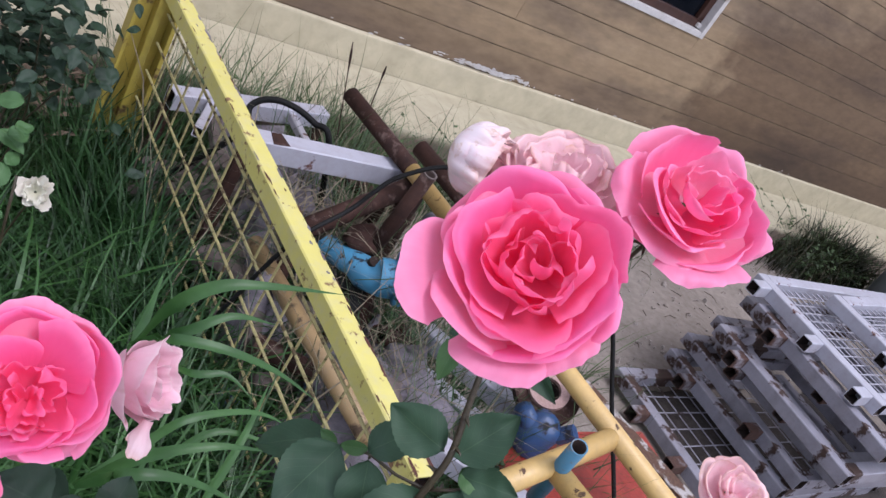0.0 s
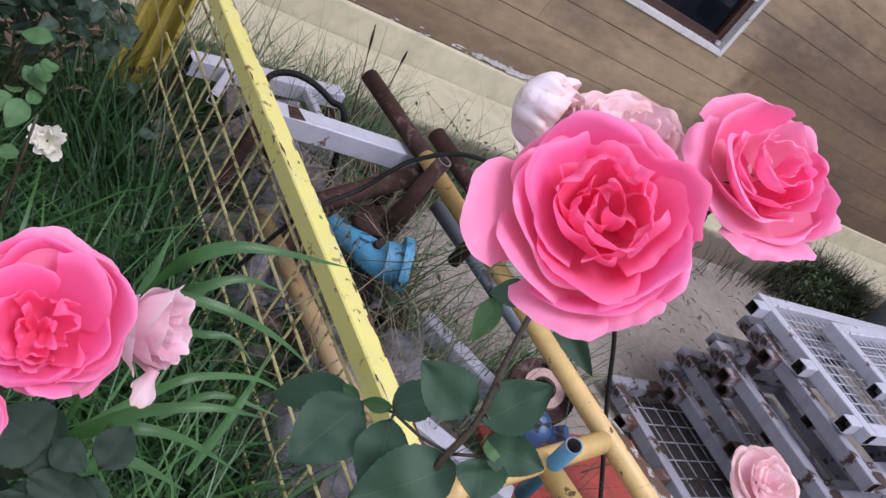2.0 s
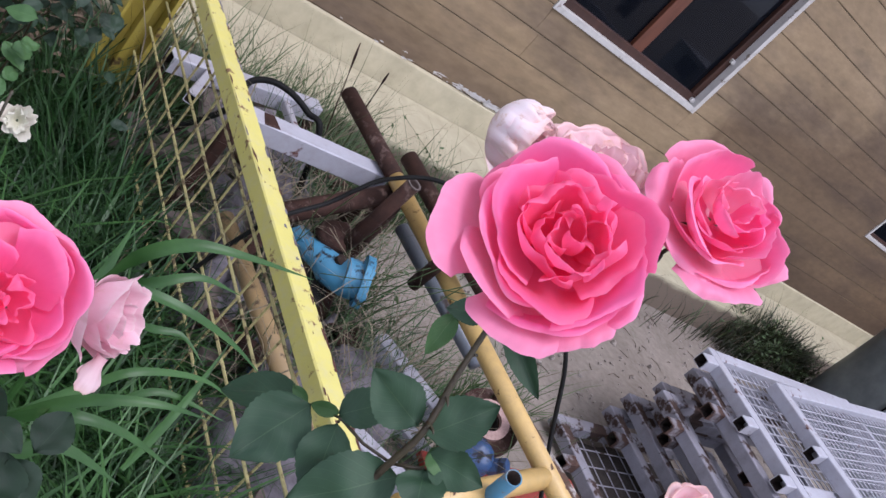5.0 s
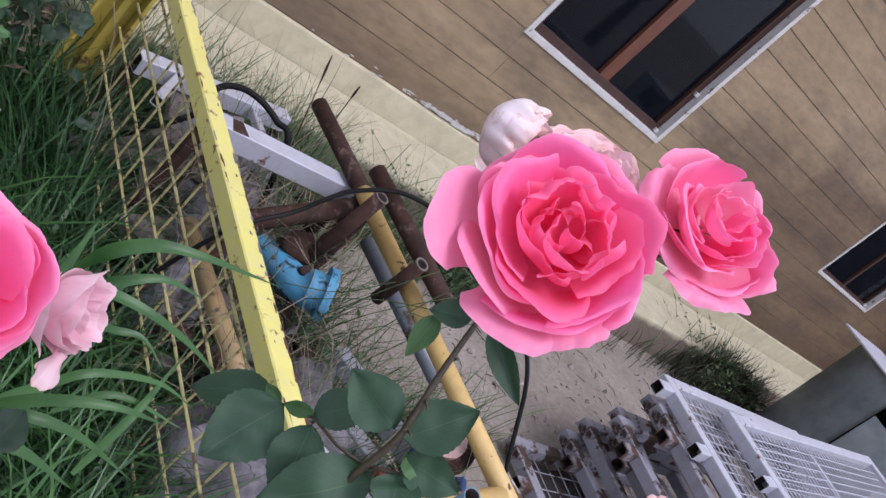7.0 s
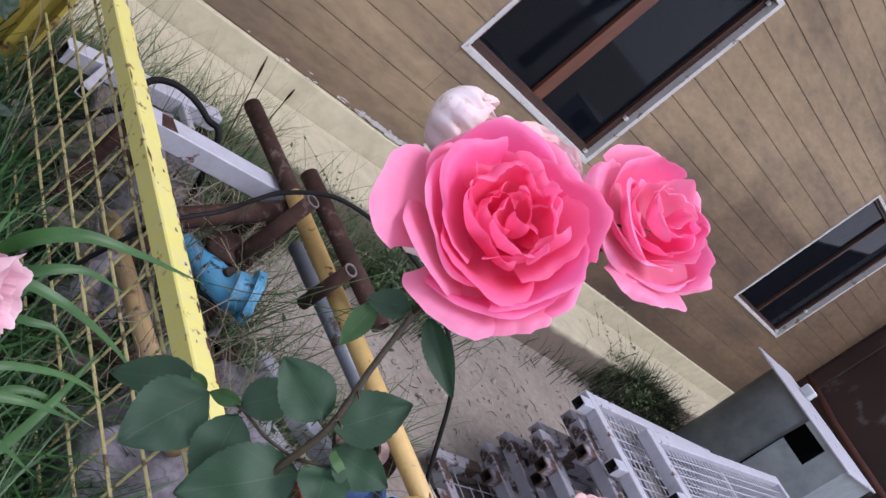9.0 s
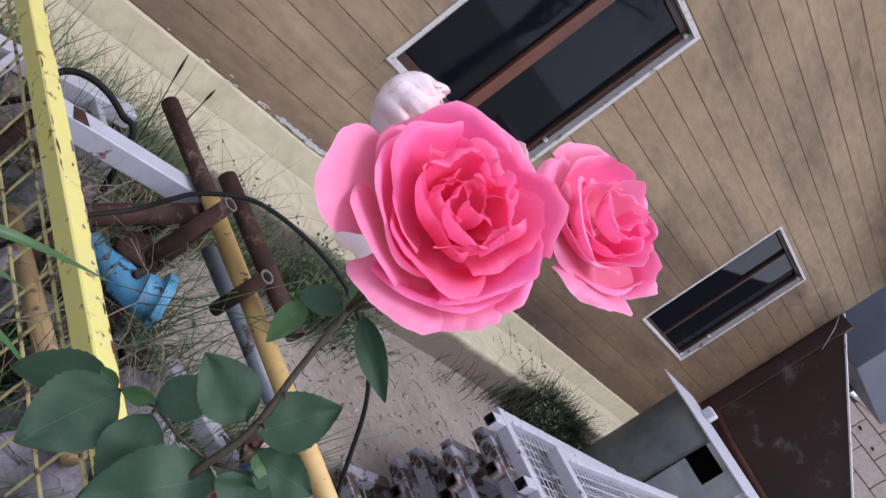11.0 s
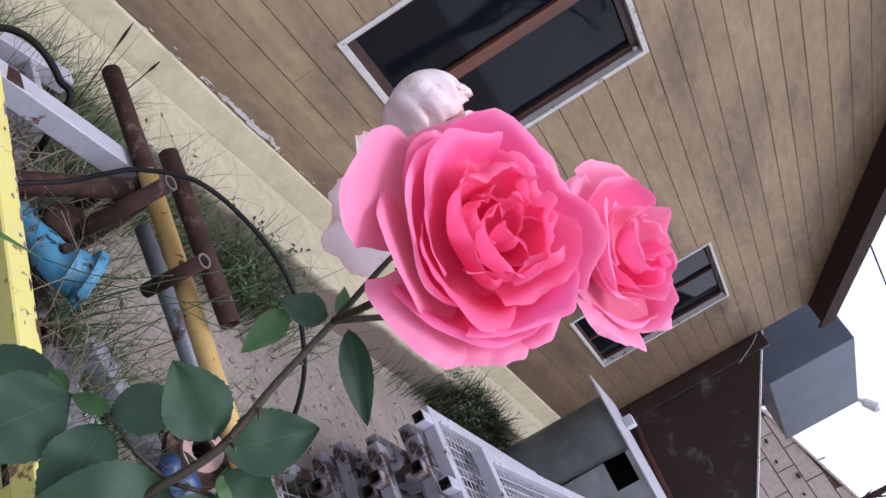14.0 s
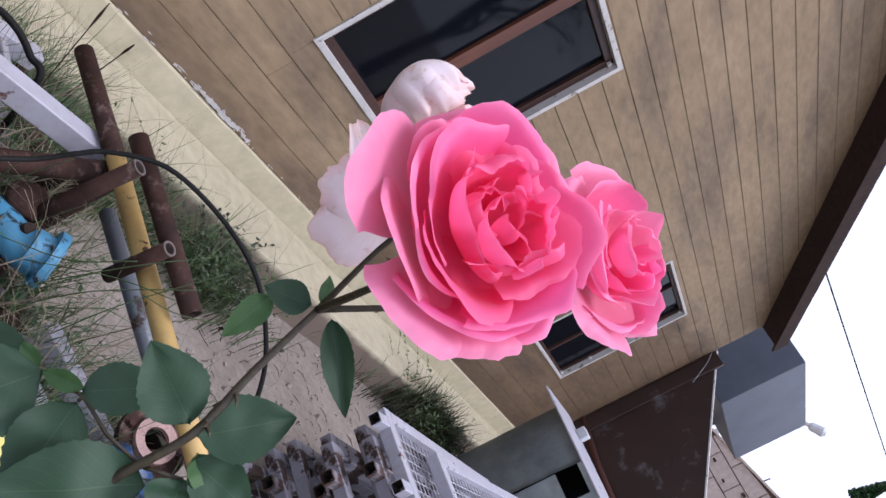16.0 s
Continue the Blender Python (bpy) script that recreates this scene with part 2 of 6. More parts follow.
def hollow_tube_bm(a, b, radius, wall=0.004, sides=16):
    bm = bmesh.new()
    a, b = Vector(a), Vector(b)
    d = (b - a).normalized()
    s = d.orthogonal().normalized()
    u = d.cross(s)
    rings = [[bm.verts.new(e + (s * math.cos(2 * math.pi * k / sides) + u * math.sin(2 * math.pi * k / sides)) * r) for k in range(sides)] for e in (a, b) for r in (radius, radius - wall)]
    o0, i0, o1, i1 = rings
    for k in range(sides):
        j = (k + 1) % sides
        bm.faces.new((o0[k], o0[j], o1[j], o1[k]))
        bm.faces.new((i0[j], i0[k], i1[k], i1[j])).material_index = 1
        bm.faces.new((o0[j], o0[k], i0[k], i0[j]))
        bm.faces.new((o1[k], o1[j], i1[j], i1[k]))
    bmesh.ops.recalc_face_normals(bm, faces=bm.faces)
    return bm


def smooth_path(points, steps=8):
    """A Catmull-Rom line through the points."""
    p = [Vector(q) for q in points]
    p = [2 * p[0] - p[1]] + p + [2 * p[-1] - p[-2]]
    out = []
    for i in range(1, len(p) - 2):
        for k in range(steps):
            t = k / steps
            a, b, c, d = p[i - 1], p[i], p[i + 1], p[i + 2]
            out.append(0.5 * ((2 * b) + (c - a) * t + (2 * a - 5 * b + 4 * c - d) * t * t + (3 * b - a - 3 * c + d) * t ** 3))
    out.append(p[-2])
    return out


# ---- the ground ----
rng = random.Random(7)


def ground_height(x, y):
    near = max(0.0, 1 - math.hypot(x + 0.5, y + 1.5) / 9)
    return near * (0.035 * noise.noise((x * 1.3, y * 1.3, 0)) + 0.012 * noise.noise((x * 6, y * 6, 3))) - 0.02


def build_ground():
    bm = bmesh.new()
    ax = sorted({-400, -120, -40, -15, *[-8 + 0.11 * i for i in range(150)], 12, 30, 90, 400})
    ay = sorted({-400, -120, -40, -15, *[-8 + 0.11 * i for i in range(75)], 6, 20, 60, 400})
    grid = [[bm.verts.new((x, y, ground_height(x, y))) for y in ay] for x in ax]
    for i in range(len(ax) - 1):
        for j in range(len(ay) - 1):
            bm.faces.new((grid[i][j], grid[i + 1][j], grid[i + 1][j + 1], grid[i][j + 1]))
    tagged(link("ground", bm, M_sand, True), "pale sandy bare ground with pebbles and litter", "ground", kind="structure")


build_ground()

# ---- the house wall ----
WIN = ((-1.175, -0.02, 0.925, 2.175), (2.33, 3.32, 0.96, 2.155))
X0, X1, ZB = -7.0, 4.42, 0.33
BOARD = 0.145


def roof_z(x):
    return 3.64 - 0.33 * (x - 2.03) if x > -1 else 3.64 + 0.33 * 3.03 + 0.33 * (x + 1)


def board_bm(p, q, z, zp, zq, lip):
    """One siding board with a rounded lower lip."""
    bm = bmesh.new()
    prof = ((0.02, 0.0, 0), (-0.004, 0.0, 0), (-0.0075, 0.003 if lip else 0.001, 0), (-0.0065, -0.003, 1), (-0.001, 0.0, 1), (0.02, 0.0, 1))
    ra = [bm.verts.new((p, y, (zp if top else z) + k)) for y, k, top in prof]
    rb = [bm.verts.new((q, y, (zq if top else z) + k)) for y, k, top in prof]
    for k in range(5):
        bm.faces.new((ra[k], ra[k + 1], rb[k + 1], rb[k]))
    bm.faces.new(list(reversed(ra)))
    bm.faces.new(rb)
    bmesh.ops.recalc_face_normals(bm, faces=bm.faces)
    return bm


def build_wall():
    wall = empty("wall_house", (0, 0, 0))
    tagged(wall, "brown painted horizontal board siding of a low house", "wall", kind="structure")
    cuts = [X0, *[c for w in WIN for c in (w[0] - 0.02, w[1] + 0.02)], X1]
    # the backing behind the boards, cut round the windows
    for i in range(len(cuts) - 1):
        a, b = cuts[i], cuts[i + 1]
        if i % 2 == 0:
            spans = [(0.0, None)]
        else:
            w = WIN[i // 2]
            spans = [(0.0, w[2] - 0.02), (w[3] + 0.02, None)]
        for lo, hi in spans:
            if hi is None:
                poly = [(a, lo), (b, lo), (b, roof_z(b)), *([(-1.0, roof_z(-1.0))] if a < -1 < b else []), (a, roof_z(a))]
            else:
                poly = [(a, lo), (b, lo), (b, hi), (a, hi)]
            part("backing", prism_bm(poly, "y", -0.0042, 0.16), M_joint_fill, wall)
    z = ZB
    row = 0
    while z < 4.6:
        z1 = z + BOARD
        # a row that meets a window is cut or notched there
        joint = -3.3 + 2.9 * ((row * 0.37) % 1.0)
        hit = [w for w in WIN if z1 > w[2] - 0.018 and z < w[3] + 0.018]
        edges = [X0]
        for w in hit:
            edges += [w[0] - 0.018, w[1] + 0.018]
        edges.append(X1)
        pieces = []
        for p in zip(edges[::2], edges[1::2]):
            for q in (((p[0], joint - 0.001), (joint + 0.001, p[1])) if p[0] < joint < p[1] else (p,)):
                pieces.append((z, z1 - 0.0022, q))
        for w in hit:
            for lo, hi in ((z, min(z1 - 0.0022, w[2] - 0.018)), (max(z, w[3] + 0.018), z1 - 0.0022)):
                if hi - lo > 0.012:
                    pieces.append((lo, hi, (w[0] - 0.017, w[1] + 0.017)))
        for lo, hi, span in pieces:
            spans = [span]
            for p, q in spans:
                while q > p and roof_z(q) < lo:
                    q -= 0.05
                while p < q and roof_z(p) < lo:
                    p += 0.05
                # where the rake cuts the board, its end is a short taper
                cut = 2.03 + (3.64 - hi) / 0.33
                runs = ((p, cut), (cut, q)) if p < cut < q else ((p, q),)
                for i, j in runs:
                    if j - i > 0.04:
                        part("board", board_bm(i, j, lo, min(hi, roof_z(i)), min(hi, roof_z(j)), lo == z), M_board, wall)
        z = z1
        row += 1
    # the rest of the house behind, so that it closes
    part("side_wall", box_bm((X1 - 0.14, 0.16, 0.0), (X1, 6.0, 2.85)), M_board, wall)
    part("back_wall", box_bm((X0, 6.0, 0.0), (X1, 6.14, 2.85)), M_board, wall)
    part("end_wall", box_bm((X0, 0.16, 0.0), (X0 + 0.14, 6.0, 2.85)), M_board, wall)


build_wall()


def build_roof():
    roof = empty("roof", (0, 0, 0))
    tagged(roof, "dark brown overhanging roof with boarded soffit", "roof", kind="structure")
    for xa, xb in ((-1.0, 4.45), (X0 - 0.3, -1.0)):
        poly = [(xa, roof_z(max(xa, -1.0) if xb > 0 else xa)), (xb, roof_z(xb)), (xb, roof_z(xb) + 0.03), (xa, roof_z(max(xa, -1.0) if xb > 0 else xa) + 0.03)]
        part("soffit", prism_bm(poly, "y", -0.24, 6.3), M_eave, roof)
        poly2 = [(x, z + (0.07 if k > 1 else -0.05)) for k, (x, z) in enumerate(poly)]
        part("rake_board", prism_bm(poly2, "y", -0.265, -0.24), M_eave, roof)


build_roof()


def build_window(i, w):
    x0, x1, z0, z1 = w
    win = empty("window_%d" % (i + 1), (x0, 0, z0))
    tagged(win, "dark glazed brown wooden window with a thin white metal surround", "window", kind="structure")
    win.matrix_world = Matrix.Identity(4)
    t = 0.03 if i == 0 else 0.021
    for a, b in (((x0 - t * 0.2, z0 - t), (x1 + t * 0.2, z0)), ((x0 - t * 0.2, z1), (x1 + t * 0.2, z1 + t)), ((x0 - t, z0 - t), (x0, z1 + t)), ((x1, z0 - t), (x1 + t, z1 + t))):
        part("white_trim", box_bm((a[0], -0.016 if a[0] == x0 - t or a[0] == x1 else -0.014, a[1]), (b[0], 0.10, b[1]), 0.002), M_wtrim, win)
    f = 0.045 if i == 0 else 0.024
    h = 0.04 if i == 0 else 0.014
    dark = M_wood2
    mx = x0 + (x1 - x0) * 0.5
    for a, b in (((x0, z0), (x1, z0 + f)), ((x0, z1 - f), (x1, z1)), ((x0, z0 + f), (x0 + f, z1 - f)), ((x1 - f, z0 + f), (x1, z1 - f)), ((mx - h, z0 + f), (mx + h, z1 - f))):
        part("frame", box_bm((a[0], 0.03, a[1]), (b[0], 0.085, b[1]), 0.004), M_wood if abs(a[0] - mx + h) < 1e-6 and i == 0 else dark, win)
    for a, b in ((x0 + f, mx - h), (mx + h, x1 - f)):
        pane = part("pane", box_bm((a - 0.004, 0.055, z0 + f - 0.004), (b + 0.004, 0.06, z1 - f + 0.004)), M_glass, win)
    for k, (zz) in enumerate((z0 + 0.02, z0 + 0.3, z1 - 0.03)):
        part("clip", box_bm((x1 - 0.03, 0.012, zz - 0.012), (x1 - 0.002, 0.03, zz + 0.012), 0.003), M_wtrim, win, "small pale metal clip")
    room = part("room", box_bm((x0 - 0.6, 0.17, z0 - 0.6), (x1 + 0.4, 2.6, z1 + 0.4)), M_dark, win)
    bm = bmesh.new()
    bm.from_mesh(room.data)
    bmesh.ops.delete(bm, geom=[f for f in bm.faces if f.calc_center_median().y < 0.2], context="FACES")
    bm.to_mesh(room.data)
    bm.free()


for i, w in enumerate(WIN):
    build_window(i, w)

plinth = tagged(link("plinth", box_bm((X0, -0.035, 0.0), (X1, 0.02, ZB - 0.004), 0.006), M_plinth), "cream rendered plinth with flaking paint", "plinth", kind="structure")
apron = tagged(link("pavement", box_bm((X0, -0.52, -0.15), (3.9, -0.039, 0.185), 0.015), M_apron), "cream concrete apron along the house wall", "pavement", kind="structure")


def build_flakes():
    """Flaking white paint low on the siding."""
    r = random.Random(3)
    for k in range(120):
        x = r.gauss(-1.15, 0.12) if k < 80 else r.uniform(-2.4, 1.6)
        z = 0.337 + abs(r.gauss(0, 0.010)) + (0.014 * abs(noise.noise((x * 9, 0, 0))) if k < 80 else 0)
        w, h = (r.uniform(0.008, 0.038), r.uniform(0.003, 0.011)) if k < 80 else (r.uniform(0.004, 0.02), r.uniform(0.002, 0.006))
        n = 15
        y = -0.0105 - 0.00025 * k
        bm = bmesh.new()
        ring = [(x + w * math.cos(6.283 * i / n) * r.uniform(0.25, 1.3), z + h * math.sin(6.283 * i / n) * r.uniform(0.25, 1.3)) for i in range(n)]
        a = [bm.verts.new((p, y, q)) for p, q in ring]
        mid = bm.verts.new((x, y - 0.0008, z))
        for i in range(n):
            bm.faces.new((a[i], a[(i + 1) % n], mid))
        part("paint_flake", bm, M_wtrim, bpy.data.objects["wall_house"])


build_flakes()


def build_soil():
    """Dark earth under the grass and the scrap."""
    bm = bmesh.new()
    nx, ny = 34, 40
    g = []
    for i in range(nx + 1):
        row = []
        for j in range(ny + 1):
            x, y = -6.0 + 3.72 * i / nx, -3.7 + 3.1 * j / ny
            e = min(i * 6, (nx - i) * 18) / nx
            f = min(j, ny - j) / ny * 6
            hgt = min(1.0, e) * min(1.0, f) * (0.05 + 0.03 * noise.noise((x * 2.5, y * 2.5, 8))) - 0.045
            row.append(bm.verts.new((x + 0.05 * noise.noise((x * 4, y * 4, 1)), y + 0.05 * noise.noise((x * 4, y * 4, 2)), hgt)))
        g.append(row)
    for i in range(nx):
        for j in range(ny):
            bm.faces.new((g[i][j], g[i + 1][j], g[i + 1][j + 1], g[i][j + 1]))
    tagged(link("soil", bm, mottled("dark_garden_soil", [(0.3, (0.03, 0.022, 0.016)), (0.7, (0.085, 0.066, 0.05))], 7.0, 0.95, None, 0.7, 0.012), True), "dark garden soil under grass and scrap", "soil", kind="structure")


build_soil()

# ---- materials of the yard ----
M_wire = worn("yellow_wire_paint", (0.4855, 0.4284, 0.1856), (0.1428, 0.1000, 0.0504), 40.0, 0.52, 0.60, 0.5)
M_yellow2 = worn("old_yellow_paint", (0.4687, 0.3704, 0.0605), (0.1512, 0.0907, 0.0378), 12.0, 0.6, 0.66, 0.55)
M_tan = worn("ochre_pipe_paint", (0.5208, 0.3528, 0.1260), (0.1092, 0.0588, 0.0336), 26.0, 0.635, 0.67, 0.42, 0.0, 0.05)
M_rust = worn("rusty_steel", (0.0560, 0.0270, 0.0200), (0.1500, 0.1000, 0.0840), 24.0, 0.56, 0.68, 0.8, 0.0, 0.30, (0.0151, 0.0092, 0.0084), 0.8)
M_cabinet = mottled("pale_zinc_cabinet_sheet", [(0.3, (0.14, 0.17, 0.18)), (0.55, (0.26, 0.30, 0.315)), (0.75, (0.38, 0.42, 0.435))], 1.3, 0.34, None, 0.08, 0.002, 6.0, 0.15)
M_tan2 = worn("faded_ochre_pipe_paint", (0.30, 0.205, 0.095), (0.08, 0.05, 0.03), 20.0, 0.58, 0.66, 0.55, 0.0, 0.12)
M_redrust = mottled("red_brown_rust", [(0.3, (0.0420, 0.0118, 0.0076)), (0.7, (0.0924, 0.0294, 0.0185))], 9.0, 0.8)
M_steelpipe = worn("blue_grey_steel_pipe", (0.1092, 0.1260, 0.1512), (0.0504, 0.0336, 0.0294), 14.0, 0.58, 0.64, 0.4)
M_rust2 = worn("flaking_white_on_rust", (0.3780, 0.3528, 0.3360), (0.1008, 0.0504, 0.0294), 22.0, 0.42, 0.50, 0.7)
M_lilac = worn("pale_lilac_grey_paint", (0.2600, 0.2550, 0.2950), (0.0500, 0.0255, 0.0180), 6.0, 0.575, 0.61, 0.45, 0.0, 0.08, (0.0907, 0.0756, 0.0756), 0.6)
M_stub = worn("rust_eaten_grey_paint", (0.2520, 0.2394, 0.2646), (0.0714, 0.0336, 0.0235), 13.0, 0.34, 0.46, 0.6)
M_white = worn("white_frame_paint", (0.3812, 0.3812, 0.4312), (0.1235, 0.0462, 0.0311), 17.0, 0.635, 0.69, 0.45, 0.0, 0.05, (0.1932, 0.1546, 0.1394), 0.3)
M_blue = worn("sky_blue_paint", (0.0689, 0.2617, 0.4271), (0.0207, 0.0344, 0.0482), 15.0, 0.57, 0.61, 0.45, 0.0, 0.1)
M_bluepipe = worn("scuffed_blue_pipe_paint", (0.0714, 0.2184, 0.3360), (0.1848, 0.2100, 0.2268), 30.0, 0.56, 0.64, 0.45, 0.0, 0.12)
M_dkblue = worn("dark_blue_paint", (0.0252, 0.0714, 0.1848), (0.0168, 0.0168, 0.0252), 18.0, 0.58, 0.63, 0.4)
M_red = mottled("red_oxide_paint", [(0.3, (0.1680, 0.0168, 0.0101)), (0.7, (0.3024, 0.0378, 0.0210))], 6.0, 0.55)
M_black = mottled("black_rubber", [(0.3, (0.0050, 0.0050, 0.0050)), (0.7, (0.0134, 0.0134, 0.0134))], 20.0, 0.65)
M_rust.node_tree.nodes["Principled BSDF"].inputs["Specular IOR Level"].default_value = 0.2
M_black.node_tree.nodes["Principled BSDF"].inputs["Specular IOR Level"].default_value = 0.15
M_scrap = mottled("weathered_scrap_wood", [(0.3, (0.0529, 0.0378, 0.0319)), (0.6, (0.1176, 0.0907, 0.0823)), (0.8, (0.1764, 0.1470, 0.1352))], 8.0, 0.9, (1, 1, 0.2), 0.5, 0.003, 6.0)
M_rag = mottled("grey_lilac_sacking", [(0.3, (0.055, 0.047, 0.055)), (0.7, (0.215, 0.195, 0.22))], 7.0, 0.95, None, 0.5, 0.006)
M_brick = mottled("tan_brick_render", [(0.3, (0.4368, 0.3528, 0.3024)), (0.7, (0.5544, 0.4620, 0.4032))], 1.5, 0.9, None, 0.2, 0.01)
M_joint = mottled("dark_mortar", [(0.3, (0.1092, 0.0756, 0.0588)), (0.7, (0.1680, 0.1176, 0.0924))], 3.0, 0.95)
M_lamp = mottled("pale_lamp_housing", [(0.3, (0.4200, 0.4368, 0.4536)), (0.7, (0.5040, 0.5208, 0.5376))], 4.0, 0.5)


def leafy(name, dark, light, rough=0.45, translucent=0.25, scale=18.0, spread=0.35):
    """Leaf or petal: a glossy skin over light that passes through."""
    m, n, l, b = base_mat(name, rough)
    col = ramp(n, l, noise_node(n, l, scale, 4), [(0.3, dark), (0.7, light)])
    g = n.new("ShaderNodeNewGeometry")
    v = ramp(n, l, g.outputs["Random Per Island"], [(0.0, (1 - spread,) * 3), (1.0, (1.0 + spread * 0.3,) * 3)])
    col = mix(n, l, 1.0, col, v, "MULTIPLY")
    l.new(col, b.inputs["Base Color"])
    tr = n.new("ShaderNodeBsdfTranslucent")
    l.new(col, tr.inputs["Color"])
    ms = n.new("ShaderNodeMixShader")
    ms.inputs["Fac"].default_value = translucent
    l.new(b.outputs["BSDF"], ms.inputs[1])
    l.new(tr.outputs["BSDF"], ms.inputs[2])
    l.new(ms.outputs["Shader"], n["Material Output"].inputs["Surface"])
    return m


M_grass = leafy("green_grass", (0.0130, 0.0500, 0.0120), (0.0440, 0.1220, 0.0300), 0.5, 0.32, 6.0, 0.6)
M_blade = leafy("broad_grass_blade", (0.034, 0.100, 0.024), (0.076, 0.188, 0.047), 0.42, 0.38, 10.0, 0.35)
M_weed = leafy("grey_green_weed", (0.0378, 0.0739, 0.0235), (0.0966, 0.1512, 0.0546), 0.6, 0.3, 8.0, 0.5)
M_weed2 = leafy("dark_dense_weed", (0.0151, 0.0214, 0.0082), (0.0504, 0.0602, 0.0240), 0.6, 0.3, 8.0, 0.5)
M_straw = leafy("dry_straw", (0.1300, 0.1050, 0.0660), (0.2700, 0.2280, 0.1560), 0.8, 0.2, 10.0, 0.5)
M_stemg = mottled("green_brown_rose_stem", [(0.3, (0.0227, 0.0151, 0.0091)), (0.7, (0.0454, 0.0378, 0.0151))], 40.0, 0.5)


def leaf_mat(name, dark, light, vein):
    """A rose leaf with a pale midrib and side veins drawn along its own length."""
    m, n, l, b = base_mat(name, 0.62)
    uv = n.new("ShaderNodeUVMap")
    uv.uv_map = "uv"
    sep = n.new("ShaderNodeSeparateXYZ")
    l.new(uv.outputs["UV"], sep.inputs["Vector"])
    d = n.new("ShaderNodeMath")
    d.operation = "ABSOLUTE"
    l.new(sep.outputs["X"], d.inputs[0])
    rib = ramp(n, l, d.outputs[0], [(0.0, (0.7, 0.7, 0.7)), (0.03, (0, 0, 0))])
    ad = n.new("ShaderNodeMath")
    ad.operation = "MULTIPLY_ADD"
    l.new(d.outputs[0], ad.inputs[0])
    ad.inputs[1].default_value = -0.35
    l.new(sep.outputs["Y"], ad.inputs[2])
    fr = n.new("ShaderNodeMath")
    fr.operation = "PINGPONG"
    l.new(ad.outputs[0], fr.inputs[0])
    fr.inputs[1].default_value = 0.06
    side = ramp(n, l, fr.outputs[0], [(0.0, (0.16,) * 3), (0.012, (0, 0, 0))])
    col = ramp(n, l, noise_node(n, l, 25.0, 5), [(0.3, dark), (0.7, light)])
    col = mix(n, l, side, col, vein)
    col = mix(n, l, rib, col, vein)
    l.new(col, b.inputs["Base Color"])
    bump(n, l, b, side, 0.3, 0.0008)
    tr = n.new("ShaderNodeBsdfTranslucent")
    l.new(col, tr.inputs["Color"])
    ms = n.new("ShaderNodeMixShader")
    ms.inputs["Fac"].default_value = 0.2
    l.new(b.outputs["BSDF"], ms.inputs[1])
    l.new(tr.outputs["BSDF"], ms.inputs[2])
    l.new(ms.outputs["Shader"], n["Material Output"].inputs["Surface"])
    return m


M_leaf = leaf_mat("dark_rose_leaf", (0.0151, 0.0462, 0.0218), (0.0302, 0.0773, 0.0353), (0.0588, 0.1092, 0.0504))
# Darkened copy of the rose leaf: shade on low bushes put into colour.
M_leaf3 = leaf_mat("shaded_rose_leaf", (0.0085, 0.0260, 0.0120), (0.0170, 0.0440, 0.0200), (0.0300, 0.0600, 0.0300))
M_leaf2 = leaf_mat("young_rose_leaf", (0.0336, 0.0924, 0.0252), (0.0630, 0.1428, 0.0420), (0.1092, 0.1848, 0.0756))


def petal_mat(name, base, tip, edge, translucent=0.35, stain=0.0):
    m, n, l, b = base_mat(name, 0.55)
    uv = n.new("ShaderNodeUVMap")
    uv.uv_map = "uv"
    sep = n.new("ShaderNodeSeparateXYZ")
    l.new(uv.outputs["UV"], sep.inputs["Vector"])
    col = ramp(n, l, sep.outputs["Y"], [(0.1, base), (0.7, tip), (0.94, tuple(t * 0.6 + e * 0.4 for t, e in zip(tip, edge))), (1.0, edge)])
    mp = n.new("ShaderNodeMapping")
    mp.inputs["Scale"].default_value = (7, 1.2, 1)
    l.new(uv.outputs["UV"], mp.inputs["Vector"])
    nt = n.new("ShaderNodeTexNoise")
    nt.inputs["Scale"].default_value = 2.5
    nt.inputs["Detail"].default_value = 4
    l.new(mp.outputs["Vector"], nt.inputs["Vector"])
    vein = ramp(n, l, nt.outputs["Fac"], [(0.3, (0.97, 0.92, 0.94)), (0.7, (1, 1, 1))])
    col = mix(n, l, 1.0, col, vein, "MULTIPLY")
    oi = n.new("ShaderNodeObjectInfo")
    v = ramp(n, l, oi.outputs["Random"], [(0.0, (0.93, 0.86, 0.88)), (1.0, (1, 1, 1))])
    col = mix(n, l, 1.0, col, v, "MULTIPLY")
    if stain:
        spot = ramp(n, l, noise_node(n, l, 2.6, 5, 0.65), [(0.56, (0, 0, 0)), (0.70, (stain,) * 3)])
        col = mix(n, l, spot, col, (0.55, 0.34, 0.16))
        flush = ramp(n, l, noise_node(n, l, 1.7, 4, 0.6), [(0.52, (0, 0, 0)), (0.80, (stain * 0.5,) * 3)])
        col = mix(n, l, flush, col, (0.80, 0.28, 0.36))
    l.new(col, b.inputs["Base Color"])
    b.inputs["Sheen Weight"].default_value = 0.15
    bump(n, l, b, nt.outputs["Fac"], 0.3, 0.0006)
    tr = n.new("ShaderNodeBsdfTranslucent")
    l.new(col, tr.inputs["Color"])
    ms = n.new("ShaderNodeMixShader")
    ms.inputs["Fac"].default_value = translucent
    l.new(b.outputs["BSDF"], ms.inputs[1])
    l.new(tr.outputs["BSDF"], ms.inputs[2])
    l.new(ms.outputs["Shader"], n["Material Output"].inputs["Surface"])
    return m


